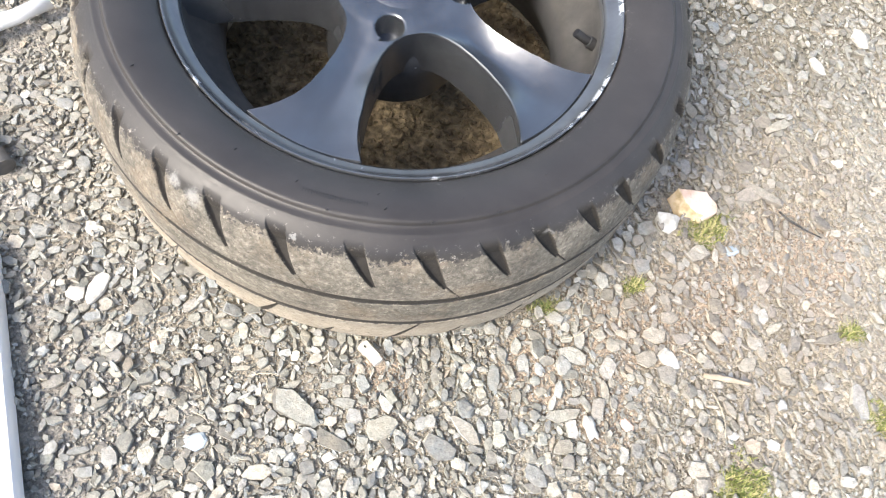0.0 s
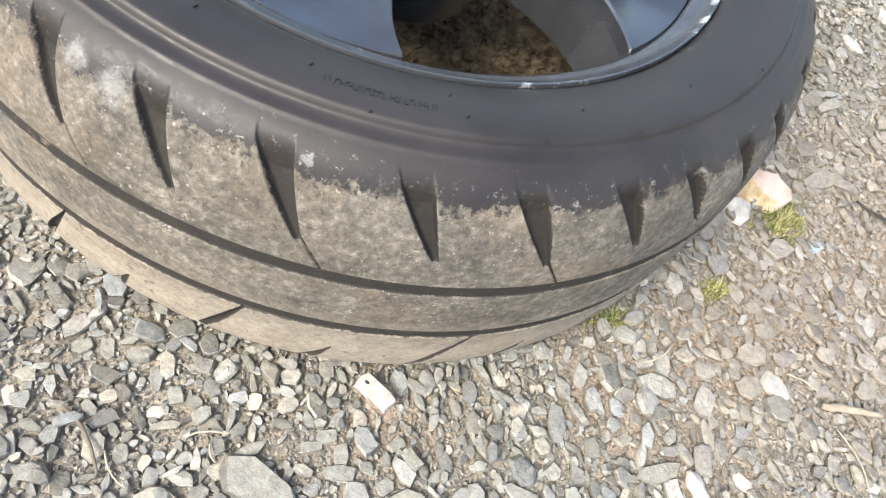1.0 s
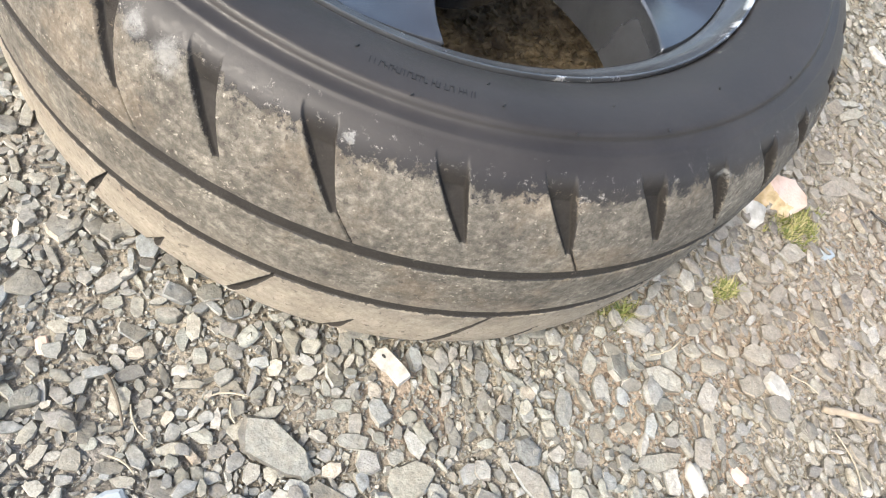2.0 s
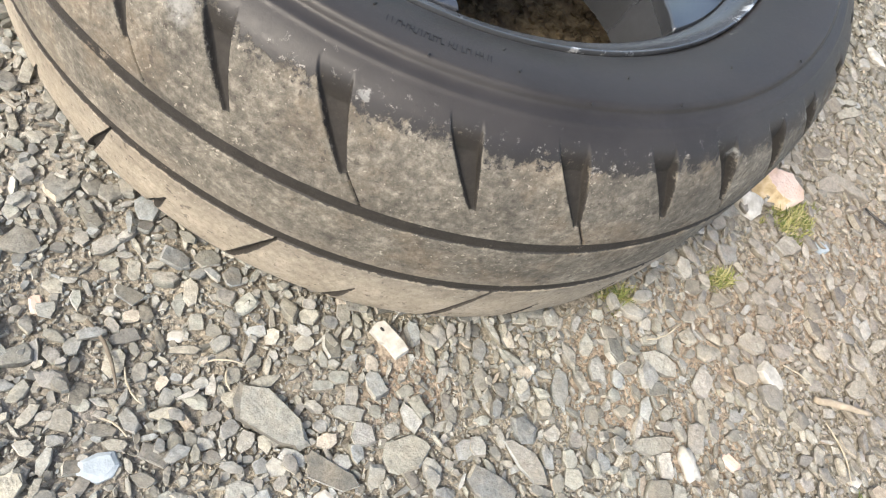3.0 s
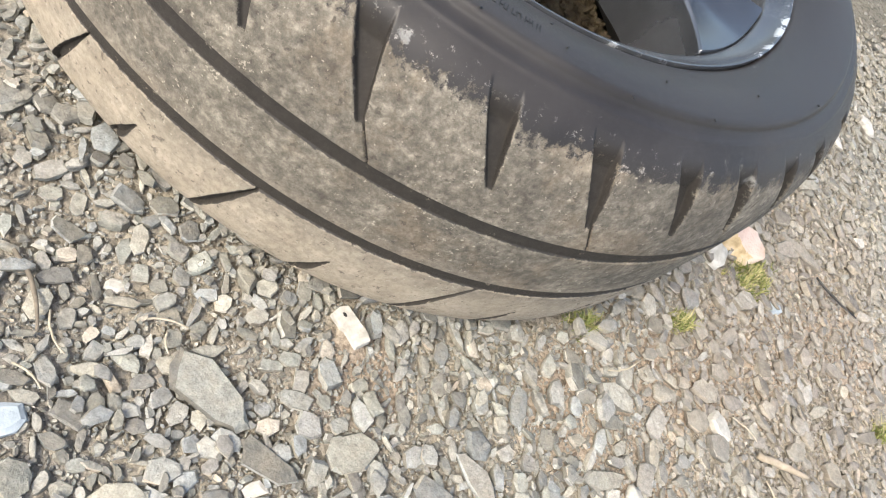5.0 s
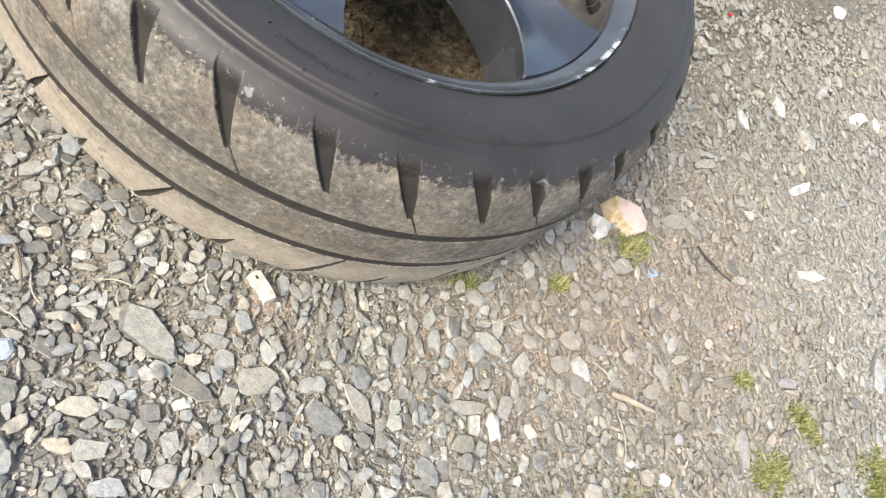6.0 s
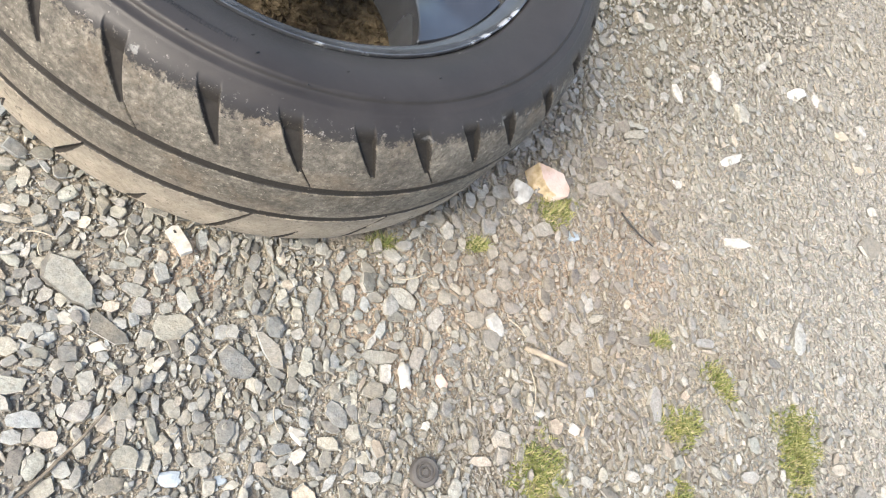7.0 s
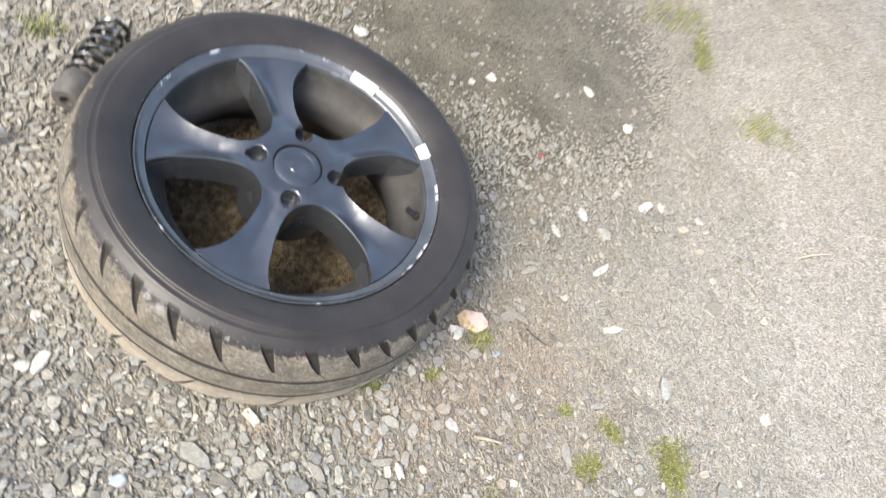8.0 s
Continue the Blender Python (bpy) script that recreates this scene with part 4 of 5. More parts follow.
def build_tag():
    """A flat broken piece of white ceramic, with a dark pit."""
    bm = bmesh.new()
    outline = [(-0.0140, -0.0060), (-0.0030, -0.0066), (-0.0005, -0.0048), (0.0125, -0.0068), (0.0140, 0.0040), (0.0080, 0.0058), (-0.0125, 0.0066), (-0.0150, 0.0016)]
    low = [bm.verts.new((x, y, 0.0)) for x, y in outline]
    high = [bm.verts.new((x * 0.97, y * 0.97, 0.0052)) for x, y in outline]
    bm.faces.new(low[::-1])
    bm.faces.new(high)
    for i in range(8):
        j = (i + 1) % 8
        bm.faces.new((low[i], low[j], high[j], high[i]))
    bmesh.ops.bevel(bm, geom=list(bm.edges), offset=0.0004, segments=1, affect="EDGES")
    ob = new("ceramic_shard")
    part("shard", bm, MAT_CHIP, ob)
    pit = bmesh.new()
    bmesh.ops.create_icosphere(pit, subdivisions=2, radius=0.0013, matrix=Matrix.Translation((-0.0085, 0.0005, 0.0050)) @ Matrix.Diagonal((1.6, 0.9, 0.35, 1)))
    part("dark_pit", pit, MAT_STEEL, ob, "small dark pit")
    ob.matrix_basis = pose(0.1155, -0.289, 0.0065, 4, -5, -22)
    PLAN.add(0.116, -0.289, 0.011)
    PLAN.add(0.106, -0.286, 0.008)
    PLAN.add(0.127, -0.292, 0.008)
    tagged(ob, "flat broken white ceramic piece lying by the tyre", "shard")


build_tag()
chip(-0.002, -0.434, 0.028, 0.017, 32, MAT_BLUE, "pale blue-grey slate chip in loose gravel", seed=3)
chip(0.437, -0.007, 0.019, 0.014, 61, MAT_BLUE, "pale blue-grey slate chip in loose gravel", seed=4)
chip(0.228, -0.449, 0.019, 0.013, 41, MAT_BLUE, "small blue-grey slate chip among the gravel", seed=5)
chip(0.262, -0.429, 0.010, 0.008, 31, MAT_BLUE, "small blue-grey slate chip among the gravel", seed=6)
chip(0.405, -0.161, 0.030, 0.018, -14, MAT_CHIP, "whitish flat stone chip on trodden gravel", seed=7)
chip(-0.007, -0.347, 0.011, 0.008, 17, MAT_QUARTZ, "small pinkish white pebble in the gravel", seed=8)
chip(-0.087, -0.369, 0.014, 0.009, -52, MAT_PINK, "small salmon pink stone in the gravel", seed=9)
chip(0.490, -0.212, 0.013, 0.010, 33, MAT_QUARTZ, "small white pebble on fine gravel", seed=10)
chip(0.531, -0.204, 0.015, 0.011, -12, MAT_QUARTZ, "small white pebble on fine gravel", seed=11)
chip(0.384, -0.247, 0.017, 0.012, -28, MAT_PINK, "small orange-pink stone in fine gravel", seed=12)
chip(0.160, -0.521, 0.014, 0.012, 9, MAT_STRAW, "small yellowish pebble among grey slate", seed=13)
chip(0.294, -0.365, 0.018, 0.012, -7, MAT_CHIP, "pale stone chip in grey gravel", seed=14)
chip(0.121, -0.396, 0.014, 0.010, 38, MAT_CHIP, "pale stone chip in grey gravel", seed=15)
chip(0.481, 0.304, 0.036, 0.015, -37, MAT_CHIP, "long off-white stone chip on fine grit", seed=16, group="white chips on the grit")
chip(0.594, 0.269, 0.050, 0.014, 56, MAT_QUARTZ, "long white stone chip on fine grit", seed=17, group="white chips on the grit")
chip(0.643, 0.155, 0.046, 0.015, 30, MAT_QUARTZ, "long white stone chip on fine grit", seed=18, group="white chips on the grit")
chip(0.525, 0.376, 0.030, 0.022, -35, MAT_CHIP, "pale pinkish white chip on fine grit", seed=19, group="white chips on the grit")
chip(0.658, 0.481, 0.040, 0.020, 65, MAT_QUARTZ, "white stone chip on fine grit", seed=20, group="white chips on the grit")
chip(0.694, 0.504, 0.024, 0.015, -73, MAT_CHIP, "off-white stone chip on fine grit", seed=21, group="white chips on the grit")
chip(0.792, 0.524, 0.024, 0.022, 14, MAT_CHIP, "off-white stone chip on fine grit", seed=22, group="white chips on the grit")
chip(0.757, 0.476, 0.028, 0.019, 39, MAT_STRAW, "yellowish stone chip on fine grit", seed=23)
chip(0.808, 0.446, 0.025, 0.015, 45, MAT_STRAW, "yellowish stone chip on fine grit", seed=24)
chip(0.533, 0.167, 0.017, 0.013, 41, MAT_CHIP, "small cream pebble on fine grit", seed=25)
chip(0.994, 0.129, 0.028, 0.022, -14, MAT_CHIP, "off-white stone chip on fine grit", seed=26, group="white chips on the grit")
chip(0.777, -0.154, 0.038, 0.028, -4, MAT_QUARTZ, "white stone lying near a grass tuft", seed=27)
chip(0.521, -0.315, 0.026, 0.016, 35, MAT_BLUE, "pale blue slate flake on fine gravel", seed=28, high=0.25)
chip(0.197, -0.511, 0.029, 0.023, 33, MAT_QUARTZ, "bright white lump of quartz in the gravel", seed=29)
chip(-0.170, -0.341, 0.036, 0.016, 98, MAT_QUARTZ, "long white stone chip in coarse gravel", seed=30, group="white chips on the grit")
chip(-0.187, -0.355, 0.018, 0.016, 20, MAT_CHIP, "cream pebble in coarse gravel", seed=33)
chip(-0.211, -0.284, 0.019, 0.017, -1, MAT_CHIP, "cream pebble in coarse gravel", seed=34)
chip(0.460, 0.721, 0.032, 0.018, -26, MAT_QUARTZ, "white stone chip on dark grit", seed=35, group="white chips on the grit")
chip(0.242, 0.601, 0.024, 0.022, -14, MAT_QUARTZ, "white stone chip on dark grit", seed=36, group="white chips on the grit")
chip(-0.046, 0.529, 0.030, 0.026, 4, MAT_CHIP, "cream pebble on dark grit behind the wheel", seed=37)
chip(0.574, 0.671, 0.022, 0.022, 12, MAT_QUARTZ, "white stone chip on dark grit", seed=38, group="white chips on the grit")
chip(0.205, 0.560, 0.020, 0.016, 50, MAT_QUARTZ, "white stone chip on dark grit", seed=39, group="white chips on the grit")
chip(0.403, 0.463, 0.010, 0.006, 30, MAT_RED, "tiny red plastic bit on grit", "plastic bit", seed=40)

# -- twigs and straws --
stalk("twig", 0.467, -0.160, 0.050, 12, 0.0034, MAT_TWIG, "short dry tan twig lying on gravel", "twig", 0.02, 1)
stalk("twig", 0.150, -0.477, 0.105, 82, 0.0014, MAT_DARKTWIG, "thin dark dry twig on coarse gravel", "twig", 0.04, 2)
stalk("twig", -0.037, -0.379, 0.048, -37, 0.0014, MAT_DARKTWIG, "thin dark dry twig on coarse gravel", "twig", 0.08, 3)
stalk("twig", 0.504, 0.058, 0.055, -14, 0.0013, MAT_STEEL, "thin black twig on fine grit", "twig", 0.05, 4)
stalk("twig", 1.103, 0.605, 0.125, 34, 0.0032, MAT_STRAW, "pale dry stick on fine grit", "twig", 0.03, 5)
for x, y, l, a, n in ((0.028, -0.351, 0.025, 22, 1), (-0.011, -0.387, 0.026, -37, 2), (-0.007, -0.413, 0.020, -11, 3), (0.036, -0.359, 0.014, -53, 4), (0.468, -0.199, 0.048, -63, 5),
                      (0.271, -0.365, 0.024, -47, 6), (0.425, -0.152, 0.026, -16, 7), (0.303, -0.178, 0.032, 49, 8), (0.938, 0.420, 0.070, -44, 9)):
    stalk("straw", x, y, l, a, 0.0007 if l < 0.06 else 0.0015, MAT_STRAW, "thin pale dry straw on gravel", "straw", 0.10, n)

# -- tufts of grass and moss --
for n, (x, y, l, w, a) in enumerate(((0.515, -0.265, 0.062, 0.054, -63), (0.649, -0.123, 0.056, 0.040, 33), (0.810, -0.051, 0.100, 0.062, -72), (0.680, -0.042, 0.050, 0.032, -23), (0.589, -0.044, 0.026, 0.020, 36),
                                     (0.679, -0.202, 0.046, 0.034, -71), (0.369, -0.410, 0.036, 0.030, -61), (0.405, 0.006, 0.052, 0.032, 45), (0.263, -0.165, 0.030, 0.017, 48), (0.346, -0.098, 0.026, 0.016, 33),
                                     (0.933, 0.926, 0.170, 0.090, 19), (0.648, 1.175, 0.190, 0.110, 30), (0.730, 1.083, 0.140, 0.050, -83), (-0.490, 0.157, 0.060, 0.044, 24))):
    far = n > 9
    tagged(grass_tuft(x, y, l, w, a, 100 + n, 0.030 if far else 0.0115, 0.25 if far else 1.5), "small tuft of yellowish green grass growing in gravel", "grass tuft", "grass tufts in the gravel")


def weed():
    ob = new("weed")
    for k, (a, l) in enumerate(((20, 0.024), (62, 0.017), (95, 0.021), (128, 0.015), (150, 0.026), (188, 0.018), (215, 0.022), (250, 0.016), (285, 0.027), (312, 0.017), (335, 0.020))):
        bm = bmesh.new()
        rows = []
        for i in range(7):
            t = i / 6
            w = 0.0060 * math.sin(math.pi * t ** 0.8) * (l / 0.034) + 0.0004
            z = 0.002 + 0.010 * math.sin(t * 2.2)
            rows.append([bm.verts.new((t * l, -w, z + 0.0015)), bm.verts.new((t * l, 0, z)), bm.verts.new((t * l, w, z + 0.0015))])
        for p, q in zip(rows, rows[1:]):
            bm.faces.new((p[0], q[0], q[1], p[1]))
            bm.faces.new((p[1], q[1], q[2], p[2]))
        leaf = part("leaf", bm, MAT_LEAF, ob, smooth=True)
        leaf.matrix_basis = pose(0, 0, 0, 0, 0, a)
    ob.matrix_basis = pose(0.722, -0.196, ground_height(0.722, -0.196) + 0.002)
    tagged(ob, "small pale green weed rosette growing in gravel", "weed")


weed()


def grommet():
    """A black rubber stopper with rings."""
    prof = [(0.0004, 0.006), (0.0028, 0.0062), (0.0034, 0.0045), (0.0046, 0.0045), (0.0052, 0.0066), (0.0066, 0.0066), (0.0072, 0.0046), (0.0086, 0.0046), (0.0092, 0.0062), (0.0122, 0.0056), (0.0134, 0.0040), (0.0136, 0.0), (0.0004, 0.0)]
    v, f = revolve(prof, 40)
    me = mesh_from("rubber_stopper", v, f, MAT_RUBBER)
    soften(me, 35)
    ob = new("rubber_stopper", me)
    ob.matrix_basis = pose(0.408, -0.331, 0.004, 4, -3, 0)
    PLAN.add(0.408, -0.331, 0.0135)
    tagged(ob, "round black rubber stopper with moulded rings on gravel", "rubber stopper")


grommet()


def spring():
    """A coil spring lying on the ground behind the wheel, with its rubber seat."""
    ob = new("coil_spring")
    turns, pts = 6, []
    for i in range(turns * 22 + 1):
        a = 2 * math.pi * i / 22
        pts.append((0.024 * math.cos(a), 0.024 * math.sin(a), 0.128 * i / (turns * 22)))
    part("coil", tube(pts, 0.0042, 9), MAT_STEEL_BRIGHT, ob, "worn dark steel coil with bright rubbed turns", True)
    v, f = revolve([(0.010, -0.060), (0.022, -0.060), (0.026, -0.053), (0.026, -0.012), (0.022, -0.006), (0.010, -0.006)], 30)
    me = mesh_from("rubber_seat", v, f, MAT_RUBBER)
    soften(me, 35)
    part_mesh("rubber_seat", me, ob, "grey rubber seat at one end")
    ob.matrix_basis = Matrix.Translation((-0.376, 0.090, 0.028)) @ Vector((-0.026, 0.19, 0.0)).to_track_quat("Z", "Y").to_matrix().to_4x4()
    for i in range(9):
        PLAN.add(-0.371 - 0.024 * i / 8, 0.034 + 0.18 * i / 8, 0.020)
    tagged(ob, "dark steel coil spring lying on gravel behind the tyre", "coil spring")


spring()


def white_pipe():
    ob = stalk("pipe", -0.4875, -0.206, 0.33, 62, 0.014, MAT_WHITE, "white plastic pipe lying on coarse gravel", "pipe", 0.03, 5)
    for i in range(12):
        PLAN.add(-0.4875 + 0.155 * (i / 11 - 0.5), -0.206 + 0.29 * (i / 11 - 0.5), 0.014)


white_pipe()


def pipe_stub():
    """A short dark end of plastic pipe in the gravel."""
    bm = tube([(-0.405, -0.232, 0.013), (-0.365, -0.249, 0.0125), (-0.326, -0.266, 0.012)], 0.0115, 16)
    bmesh.ops.inset_region(bm, faces=[f for f in bm.faces if len(f.verts) > 4], thickness=0.002, depth=-0.006)
    me = bpy.data.meshes.new("pipe_stub")
    bm.to_mesh(me)
    bm.free()
    me.materials.append(MAT_RUBBER)
    soften(me, 40)
    tagged(new("pipe_stub", me), "short dark grey plastic pipe end in coarse gravel", "pipe")
    for i in range(7):
        PLAN.add(-0.405 + 0.079 * i / 6, -0.232 - 0.034 * i / 6, 0.012)


pipe_stub()


def white_panel():
    """A white plastic tray lying flat, with rounded corners."""
    bm = bmesh.new()
    pts = []
    for cx, cy, a0 in ((0.13, 0.085, 0), (-0.13, 0.085, 90), (-0.13, -0.085, 180), (0.13, -0.085, 270)):
        for i in range(7):
            a = radians(a0 + 15 * i)
            pts.append((cx + 0.025 * math.cos(a), cy + 0.025 * math.sin(a)))
    rings = []
    for inset, z in ((0.0, 0.0), (0.0, 0.016), (0.002, 0.0185), (0.012, 0.0185), (0.014, 0.015)):
        rings.append([bm.verts.new((x * (1 - inset / 0.155), y * (1 - inset / 0.11), z)) for x, y in pts])
    n = len(pts)
    for a, b in zip(rings, rings[1:]):
        for i in range(n):
            bm.faces.new((a[i], a[(i + 1) % n], b[(i + 1) % n], b[i]))
    bm.faces.new(rings[0][::-1])
    bm.faces.new(rings[-1])
    me = bpy.data.meshes.new("white_tray")
    bm.to_mesh(me)
    bm.free()
    me.materials.append(MAT_WHITE)
    soften(me, 40)
    ob = new("white_tray", me)
    edge = Vector((0.1016, -0.1192, 0)).normalized()
    out = Vector((-edge.y, edge.x, 0))
    centre = Vector((-0.166, -0.474, 0)) - 0.112 * out - 0.03 * edge
    ob.matrix_basis = Matrix.Translation((centre.x, centre.y, 0.004)) @ pose(0, 0, 0, 0, 0, math.degrees(math.atan2(edge.y, edge.x)))
    for i in range(-7, 8):
        for j in range(-5, 6):
            p = centre + edge * (0.02 * i) + out * (0.02 * j)
            PLAN.add(p.x, p.y, 0.011)
    tagged(ob, "white plastic tray lying flat on gravel", "tray")


white_panel()

# -- the larger flat chips of slate --
slate(0.071, -0.368, 0.056, 0.023, -12)
slate(0.155, -0.350, 0.037, 0.023, 45)
slate(0.051, -0.384, 0.014, 0.010, 77)
slate(0.038, -0.383, 0.013, 0.008, 47)
slate(0.063, -0.386, 0.015, 0.011, 81)
slate(0.126, -0.351, 0.017, 0.015, 28)
slate(0.113, -0.342, 0.021, 0.012, 17)
slate(0.089, -0.334, 0.017, 0.008, 30)
slate(0.096, -0.324, 0.014, 0.010, 30)
slate(-0.013, -0.416, 0.017, 0.008, 22)
slate(-0.033, -0.362, 0.019, 0.011, 46)
slate(-0.045, -0.338, 0.019, 0.011, 3)
slate(-0.055, -0.381, 0.011, 0.011, 32)
slate(-0.014, -0.318, 0.018, 0.011, -57)
slate(-0.016, -0.330, 0.017, 0.009, -56)
slate(-0.001, -0.334, 0.010, 0.011, 32)
slate(-0.013, -0.377, 0.010, 0.012, 31)
slate(0.028, -0.365, 0.014, 0.007, -58)
slate(-0.035, -0.421, 0.011, 0.013, 29)
slate(-0.032, -0.432, 0.010, 0.008, 29)
slate(-0.001, -0.420, 0.014, 0.007, 25)
slate(0.011, -0.334, 0.011, 0.009, 32)
slate(-0.065, -0.327, 0.014, 0.010, 35)
slate(0.004, -0.298, 0.015, 0.012, -58)
slate(-0.016, -0.295, 0.016, 0.012, 35)
slate(-0.051, -0.323, 0.015, 0.009, -55)
slate(-0.070, -0.355, 0.015, 0.007, -53)
slate(0.066, -0.314, 0.015, 0.012, 31)
slate(0.045, -0.320, 0.012, 0.010, -60)
slate(-0.080, -0.369, 0.011, 0.011, 33)
slate(0.308, -0.203, 0.032, 0.020, -5)
slate(0.285, -0.219, 0.019, 0.012, 30)
slate(0.393, -0.117, 0.020, 0.014, 31)
slate(0.402, -0.028, 0.021, 0.026, -36)
slate(0.321, -0.122, 0.016, 0.014, -79)
slate(0.346, -0.121, 0.019, 0.014, 32)
slate(0.346, -0.072, 0.021, 0.017, 34)
slate(0.382, -0.144, 0.025, 0.018, 5)
slate(0.411, -0.135, 0.022, 0.012, 30)
slate(0.382, -0.173, 0.022, 0.017, 30)
slate(0.265, -0.200, 0.019, 0.011, 5)
slate(0.176, -0.261, 0.018, 0.011, -69)
slate(0.249, -0.217, 0.019, 0.013, -74)
slate(0.262, -0.232, 0.022, 0.015, -74)
slate(0.347, -0.199, 0.024, 0.016, -80)
slate(0.239, -0.260, 0.026, 0.013, -73)
slate(0.311, -0.223, 0.018, 0.013, 29)
slate(0.441, 0.074, 0.032, 0.017, 36)
slate(0.486, -0.131, 0.021, 0.016, 35)
slate(0.595, -0.241, 0.028, 0.011, -0)
slate(0.607, -0.121, 0.040, 0.017, -67)
slate(0.768, 0.085, 0.048, 0.019, -72)
slate(0.406, -0.179, 0.024, 0.021, -62)
slate(0.463, -0.261, 0.021, 0.018, 33)
slate(0.453, -0.291, 0.022, 0.010, 32)
slate(0.511, -0.216, 0.017, 0.017, -64)
slate(0.872, -0.038, 0.021, 0.015, 32)
slate(0.914, -0.050, 0.028, 0.027, -75)
slate(0.744, -0.084, 0.019, 0.018, -70)
slate(0.752, -0.123, 0.028, 0.014, 32)
slate(0.877, -0.080, 0.024, 0.020, -74)
slate(0.565, -0.064, 0.032, 0.012, 36)
slate(0.645, -0.010, 0.028, 0.013, 36)
slate(0.742, 0.027, 0.031, 0.015, 35)
slate(0.120, -0.382, 0.039, 0.015, -3)
slate(0.217, -0.346, 0.038, 0.022, -8)
slate(0.235, -0.319, 0.039, 0.015, -21)
slate(0.319, -0.265, 0.037, 0.014, 38)
slate(0.314, -0.332, 0.031, 0.015, -19)
slate(0.324, -0.321, 0.018, 0.010, -25)
slate(0.289, -0.383, 0.018, 0.011, 44)
slate(0.314, -0.419, 0.032, 0.015, -41)
slate(0.329, -0.408, 0.035, 0.021, -57)
slate(0.203, -0.447, 0.017, 0.011, -54)
slate(0.191, -0.453, 0.020, 0.020, 32)
slate(0.176, -0.439, 0.023, 0.009, -53)
slate(0.158, -0.501, 0.021, 0.013, 79)
slate(0.194, -0.476, 0.021, 0.013, 31)
slate(0.089, -0.457, 0.027, 0.016, 34)
slate(0.115, -0.469, 0.027, 0.013, 33)
slate(0.116, -0.483, 0.014, 0.013, 33)
slate(0.064, -0.437, 0.027, 0.014, 35)
slate(0.107, -0.414, 0.015, 0.015, 35)
slate(0.131, -0.423, 0.018, 0.015, -53)
slate(0.118, -0.438, 0.020, 0.009, -52)
slate(0.152, -0.545, 0.035, 0.017, 30)
slate(0.347, -0.288, 0.014, 0.012, -59)
slate(0.332, -0.274, 0.018, 0.012, -59)
slate(0.142, -0.341, 0.015, 0.010, 36)
slate(0.107, -0.365, 0.014, 0.011, 37)
slate(0.238, -0.412, 0.010, 0.009, -55)
slate(0.311, -0.453, 0.015, 0.013, 30)
slate(0.373, -0.384, 0.017, 0.012, 31)
slate(0.420, -0.379, 0.018, 0.014, -59)
slate(0.368, -0.361, 0.021, 0.010, 32)
slate(0.321, -0.357, 0.019, 0.013, 32)
slate(0.451, 0.081, 0.058, 0.013, -11)
slate(0.426, 0.108, 0.027, 0.016, 24)
slate(0.450, 0.185, 0.041, 0.013, 48)
slate(0.853, 0.317, 0.045, 0.035, 14)
slate(0.337, -0.024, 0.024, 0.020, 41)
slate(0.333, -0.043, 0.015, 0.014, 40)

def lie(rng, x, y):
    """Flakes mostly lie one way where wheels have passed over them."""
    if rng.random() < 0.62 * max(0.0, min(1.0, (x + 0.02) / 0.2)):
        return rng.gauss(-60, 22)
    return rng.uniform(0, 360)


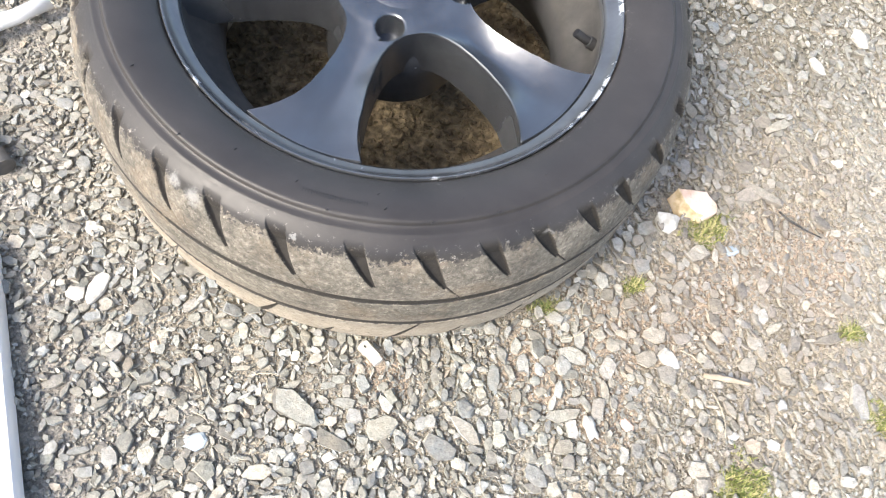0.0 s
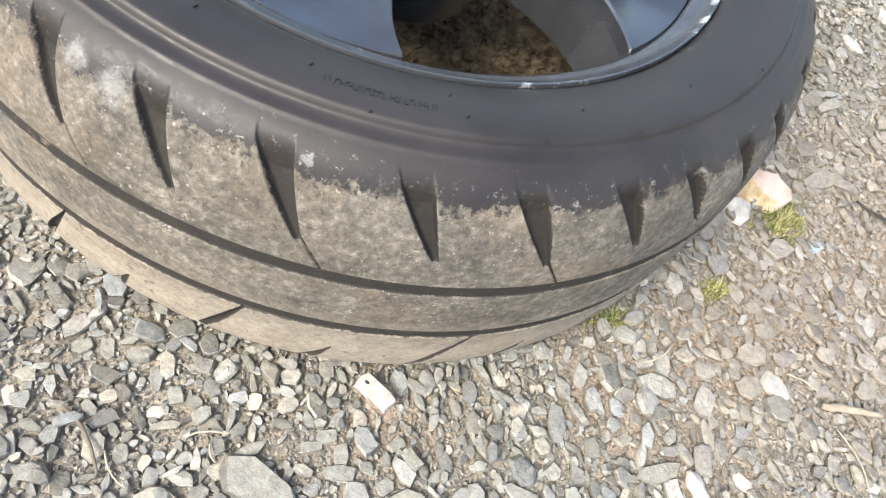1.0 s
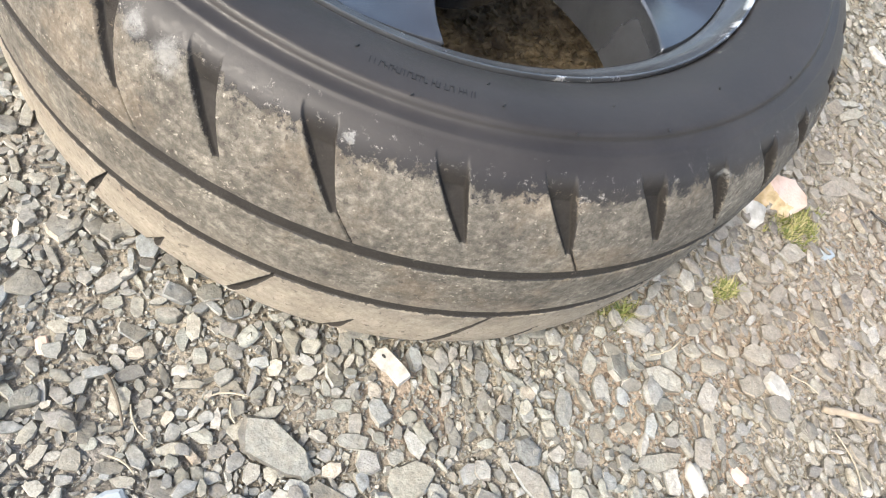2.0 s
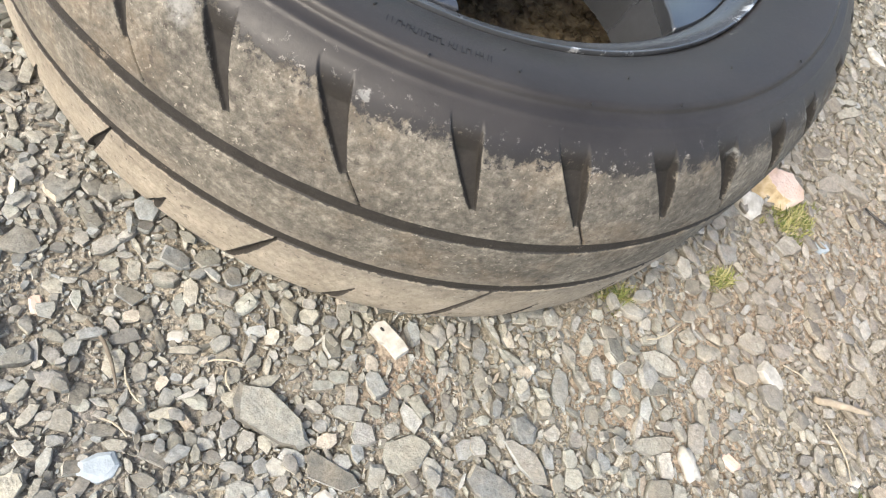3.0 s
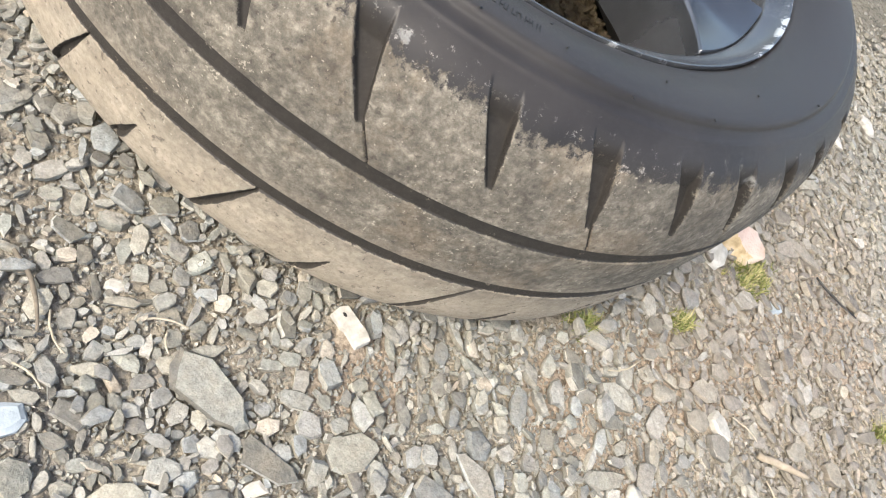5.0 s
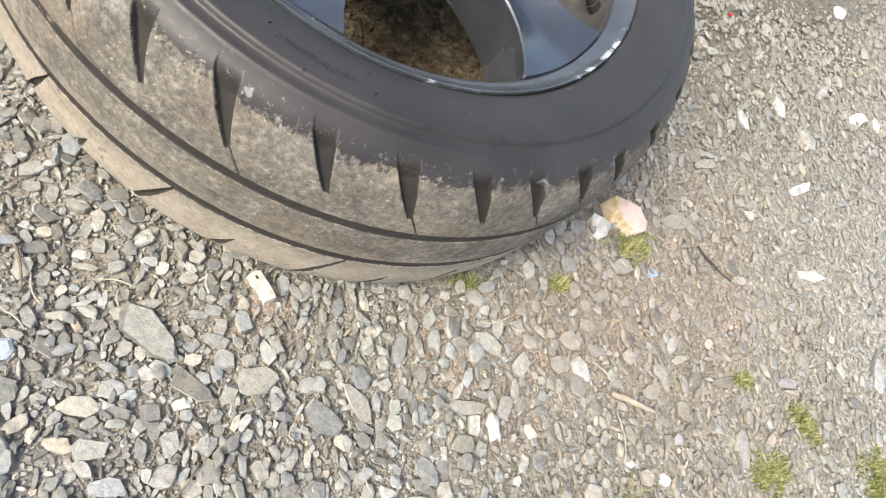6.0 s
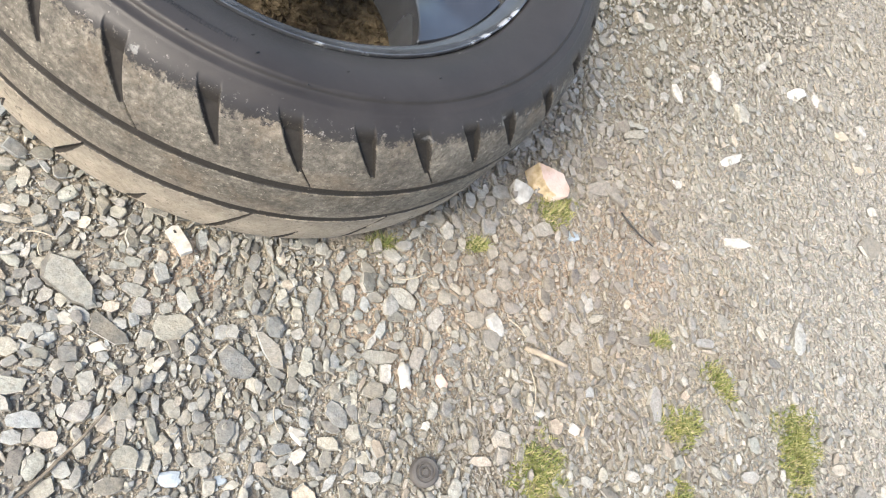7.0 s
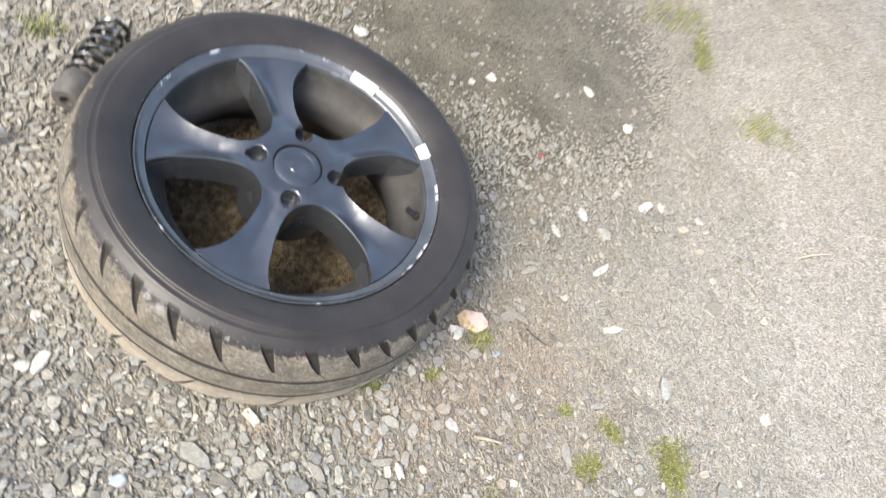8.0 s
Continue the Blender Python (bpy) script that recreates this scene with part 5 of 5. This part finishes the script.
# ---- gravel: coarse loose slate on one side, trodden fine grit on the other ----
def scatter():
    rng = random.Random(42)
    found = []          # x, y, size, kind, template, turn, tiltx, tilty, lift

    def sow(plan, tries, lo, hi, box, chance, slack, sliver=0.15, lift=0.0):
        x0, x1, y0, y1 = box
        for _ in range(tries):
            x, y = rng.uniform(x0, x1), rng.uniform(y0, y1)
            rim_of = math.hypot((x - 0.45) / 1.25, (y - 0.62) / 1.35) + 0.22 * noise.noise((x * 2.5, y * 2.5, 4)) + 0.10 * noise.noise((x * 9, y * 9, 4))
            if rim_of > 0.80 + 0.42 * rng.random() ** 2:
                continue
            size = lo + (hi - lo) * rng.random() ** 1.8
            if rng.random() > chance(x, y) * (1 - 0.80 * bare(x, y)) ** 3 * (1 - 0.45 * rusty(x, y)) or under_wheel(x, y, size):
                continue
            r = size * 0.36
            if not plan.free(x, y, r, slack):
                continue
            plan.add(x, y, r)
            kind = "grit" if size < 0.0105 else "sliver" if rng.random() < sliver else "chip"
            found.append((x, y, size, kind, rng.randrange(240), lie(rng, x, y), rng.gauss(0, 7), rng.gauss(0, 7), lift))
    near = (-0.85, 1.0, -0.85, 0.75)
    far = (-1.1, 2.0, -1.1, 2.3)
    sow(PLAN, 700, 0.022, 0.034, near, lambda x, y: 0.35 * coarse(x, y), 0.95)
    sow(PLAN, 42000, 0.008, 0.019, far, lambda x, y: 0.8 * (x > 0.4), 0.88, 0.6)
    sow(PLAN, 23000, 0.013, 0.024, near, lambda x, y: 0.10 + 0.90 * coarse(x, y), 0.80)
    sow(PLAN, 82000, 0.008, 0.015, near, lambda x, y: 0.45 + 0.55 * coarse(x, y), 0.74, 0.45)
    sow(PLAN, 140000, 0.0042, 0.0088, near, lambda x, y: 0.55 + 0.4 * coarse(x, y) - 0.5 * max(0.0, noise.noise((x * 7, y * 7, 9))), 0.78, 0.35)
    sow(PLAN, 70000, 0.0022, 0.0046, (-0.12, 0.52, -0.48, 0.08), lambda x, y: 0.9, 0.85, 0.35)
    sow(PLAN, 290000, 0.0058, 0.0112, (-0.80, 1.85, -0.75, 2.1), lambda x, y: 0.85 - 0.7 * max(0.0, noise.noise((x * 5, y * 5, 9))), 0.80, 0.35)
    sow(PLAN, 60000, 0.0058, 0.0104, far, lambda x, y: 0.8 - 0.8 * max(0.0, noise.noise((x * 5, y * 5, 9))), 0.80, 0.35)
    # a second, looser layer on the coarse side
    upper = Plan(0.010)
    for x, y, l in ((0.116, -0.289, 0.02), (0.348, -0.265, 0.016), (0.408, -0.331, 0.018), (0.197, -0.511, 0.02), (-0.002, -0.434, 0.016), (-0.170, -0.341, 0.018)):
        upper.add(x, y, l)
    for ob in scene.objects:
        if ob.name.startswith("grass_tuft"):
            q = ob.data.vertices[0].co
            upper.add(q.x, q.y, 0.016)
    for ob in GROUND.children:
        upper.add(ob.location.x, ob.location.y, ob.scale.x * 0.4)
    sow(upper, 14000, 0.007, 0.018, near, lambda x, y: 0.8 * coarse(x, y) ** 1.5, 1.02, 0.25, 0.0045)
    return found


def stone_pose(x, y, size, turn, tx, ty, lift):
    embed = 0.15 - 0.03 * coarse(x, y)
    return pose(x, y, ground_height(x, y) + size * embed + 0.0012 + lift, tx, ty, turn) @ Matrix.Scale(size, 4)


def lay_gravel():
    found = scatter()
    meshes = {"chip": CHIPS, "sliver": SLIVERS, "grit": GRIT}
    loose = [s for s in found if s[2] > 0.013 and -0.10 < s[0] < 0.50 and -0.46 < s[1] < -0.12]
    loose.sort(key=lambda s: -s[2])
    loose = set(loose[:190])
    shared = {}
    groups = {"gravel_coarse": [], "gravel_fine": []}
    for s in found:
        x, y, size, kind, tpl, turn, tx, ty, lift = s
        key = (kind, tpl % len(meshes[kind]))
        m = stone_pose(x, y, size, turn, tx, ty, lift)
        if s in loose:
            if key not in shared:
                v, f = meshes[kind][key[1]]
                shared[key] = mesh_from("stone", v, f, MAT_STONE)
                soften(shared[key], 34)
            ob = new("stone", shared[key])
            ob.parent = GROUND
            ob.matrix_basis = m
        else:
            groups["gravel_coarse" if size > 0.012 else "gravel_fine"].append((m, key))
    for name, items in groups.items():
        vs, fs, base = [], [], 0
        for m, key in items:
            v, f = meshes[key[0]][key[1]]
            a = np.array(m)
            vs.append(v @ a[:3, :3].T + a[:3, 3])
            fs.append(f + base)
            base += len(v)
        v, f = np.concatenate(vs), np.concatenate(fs)
        me = bpy.data.meshes.new(name)
        me.vertices.add(len(v))
        me.vertices.foreach_set("co", v.ravel())
        me.loops.add(f.size)
        me.loops.foreach_set("vertex_index", f.ravel())
        me.polygons.add(len(f))
        me.polygons.foreach_set("loop_start", np.arange(0, f.size, 3))
        me.polygons.foreach_set("use_smooth", [True] * len(f))
        me.update(calc_edges=True)
        me.set_sharp_from_angle(angle=radians(34))
        me.materials.append(MAT_STONE)
        label = "loose angular grey slate chips lying on the soil" if "coarse" in name else "fine trodden grey and tan grit between the chips"
        tagged(new(name, me), label, "gravel", kind="stuff")


lay_gravel()
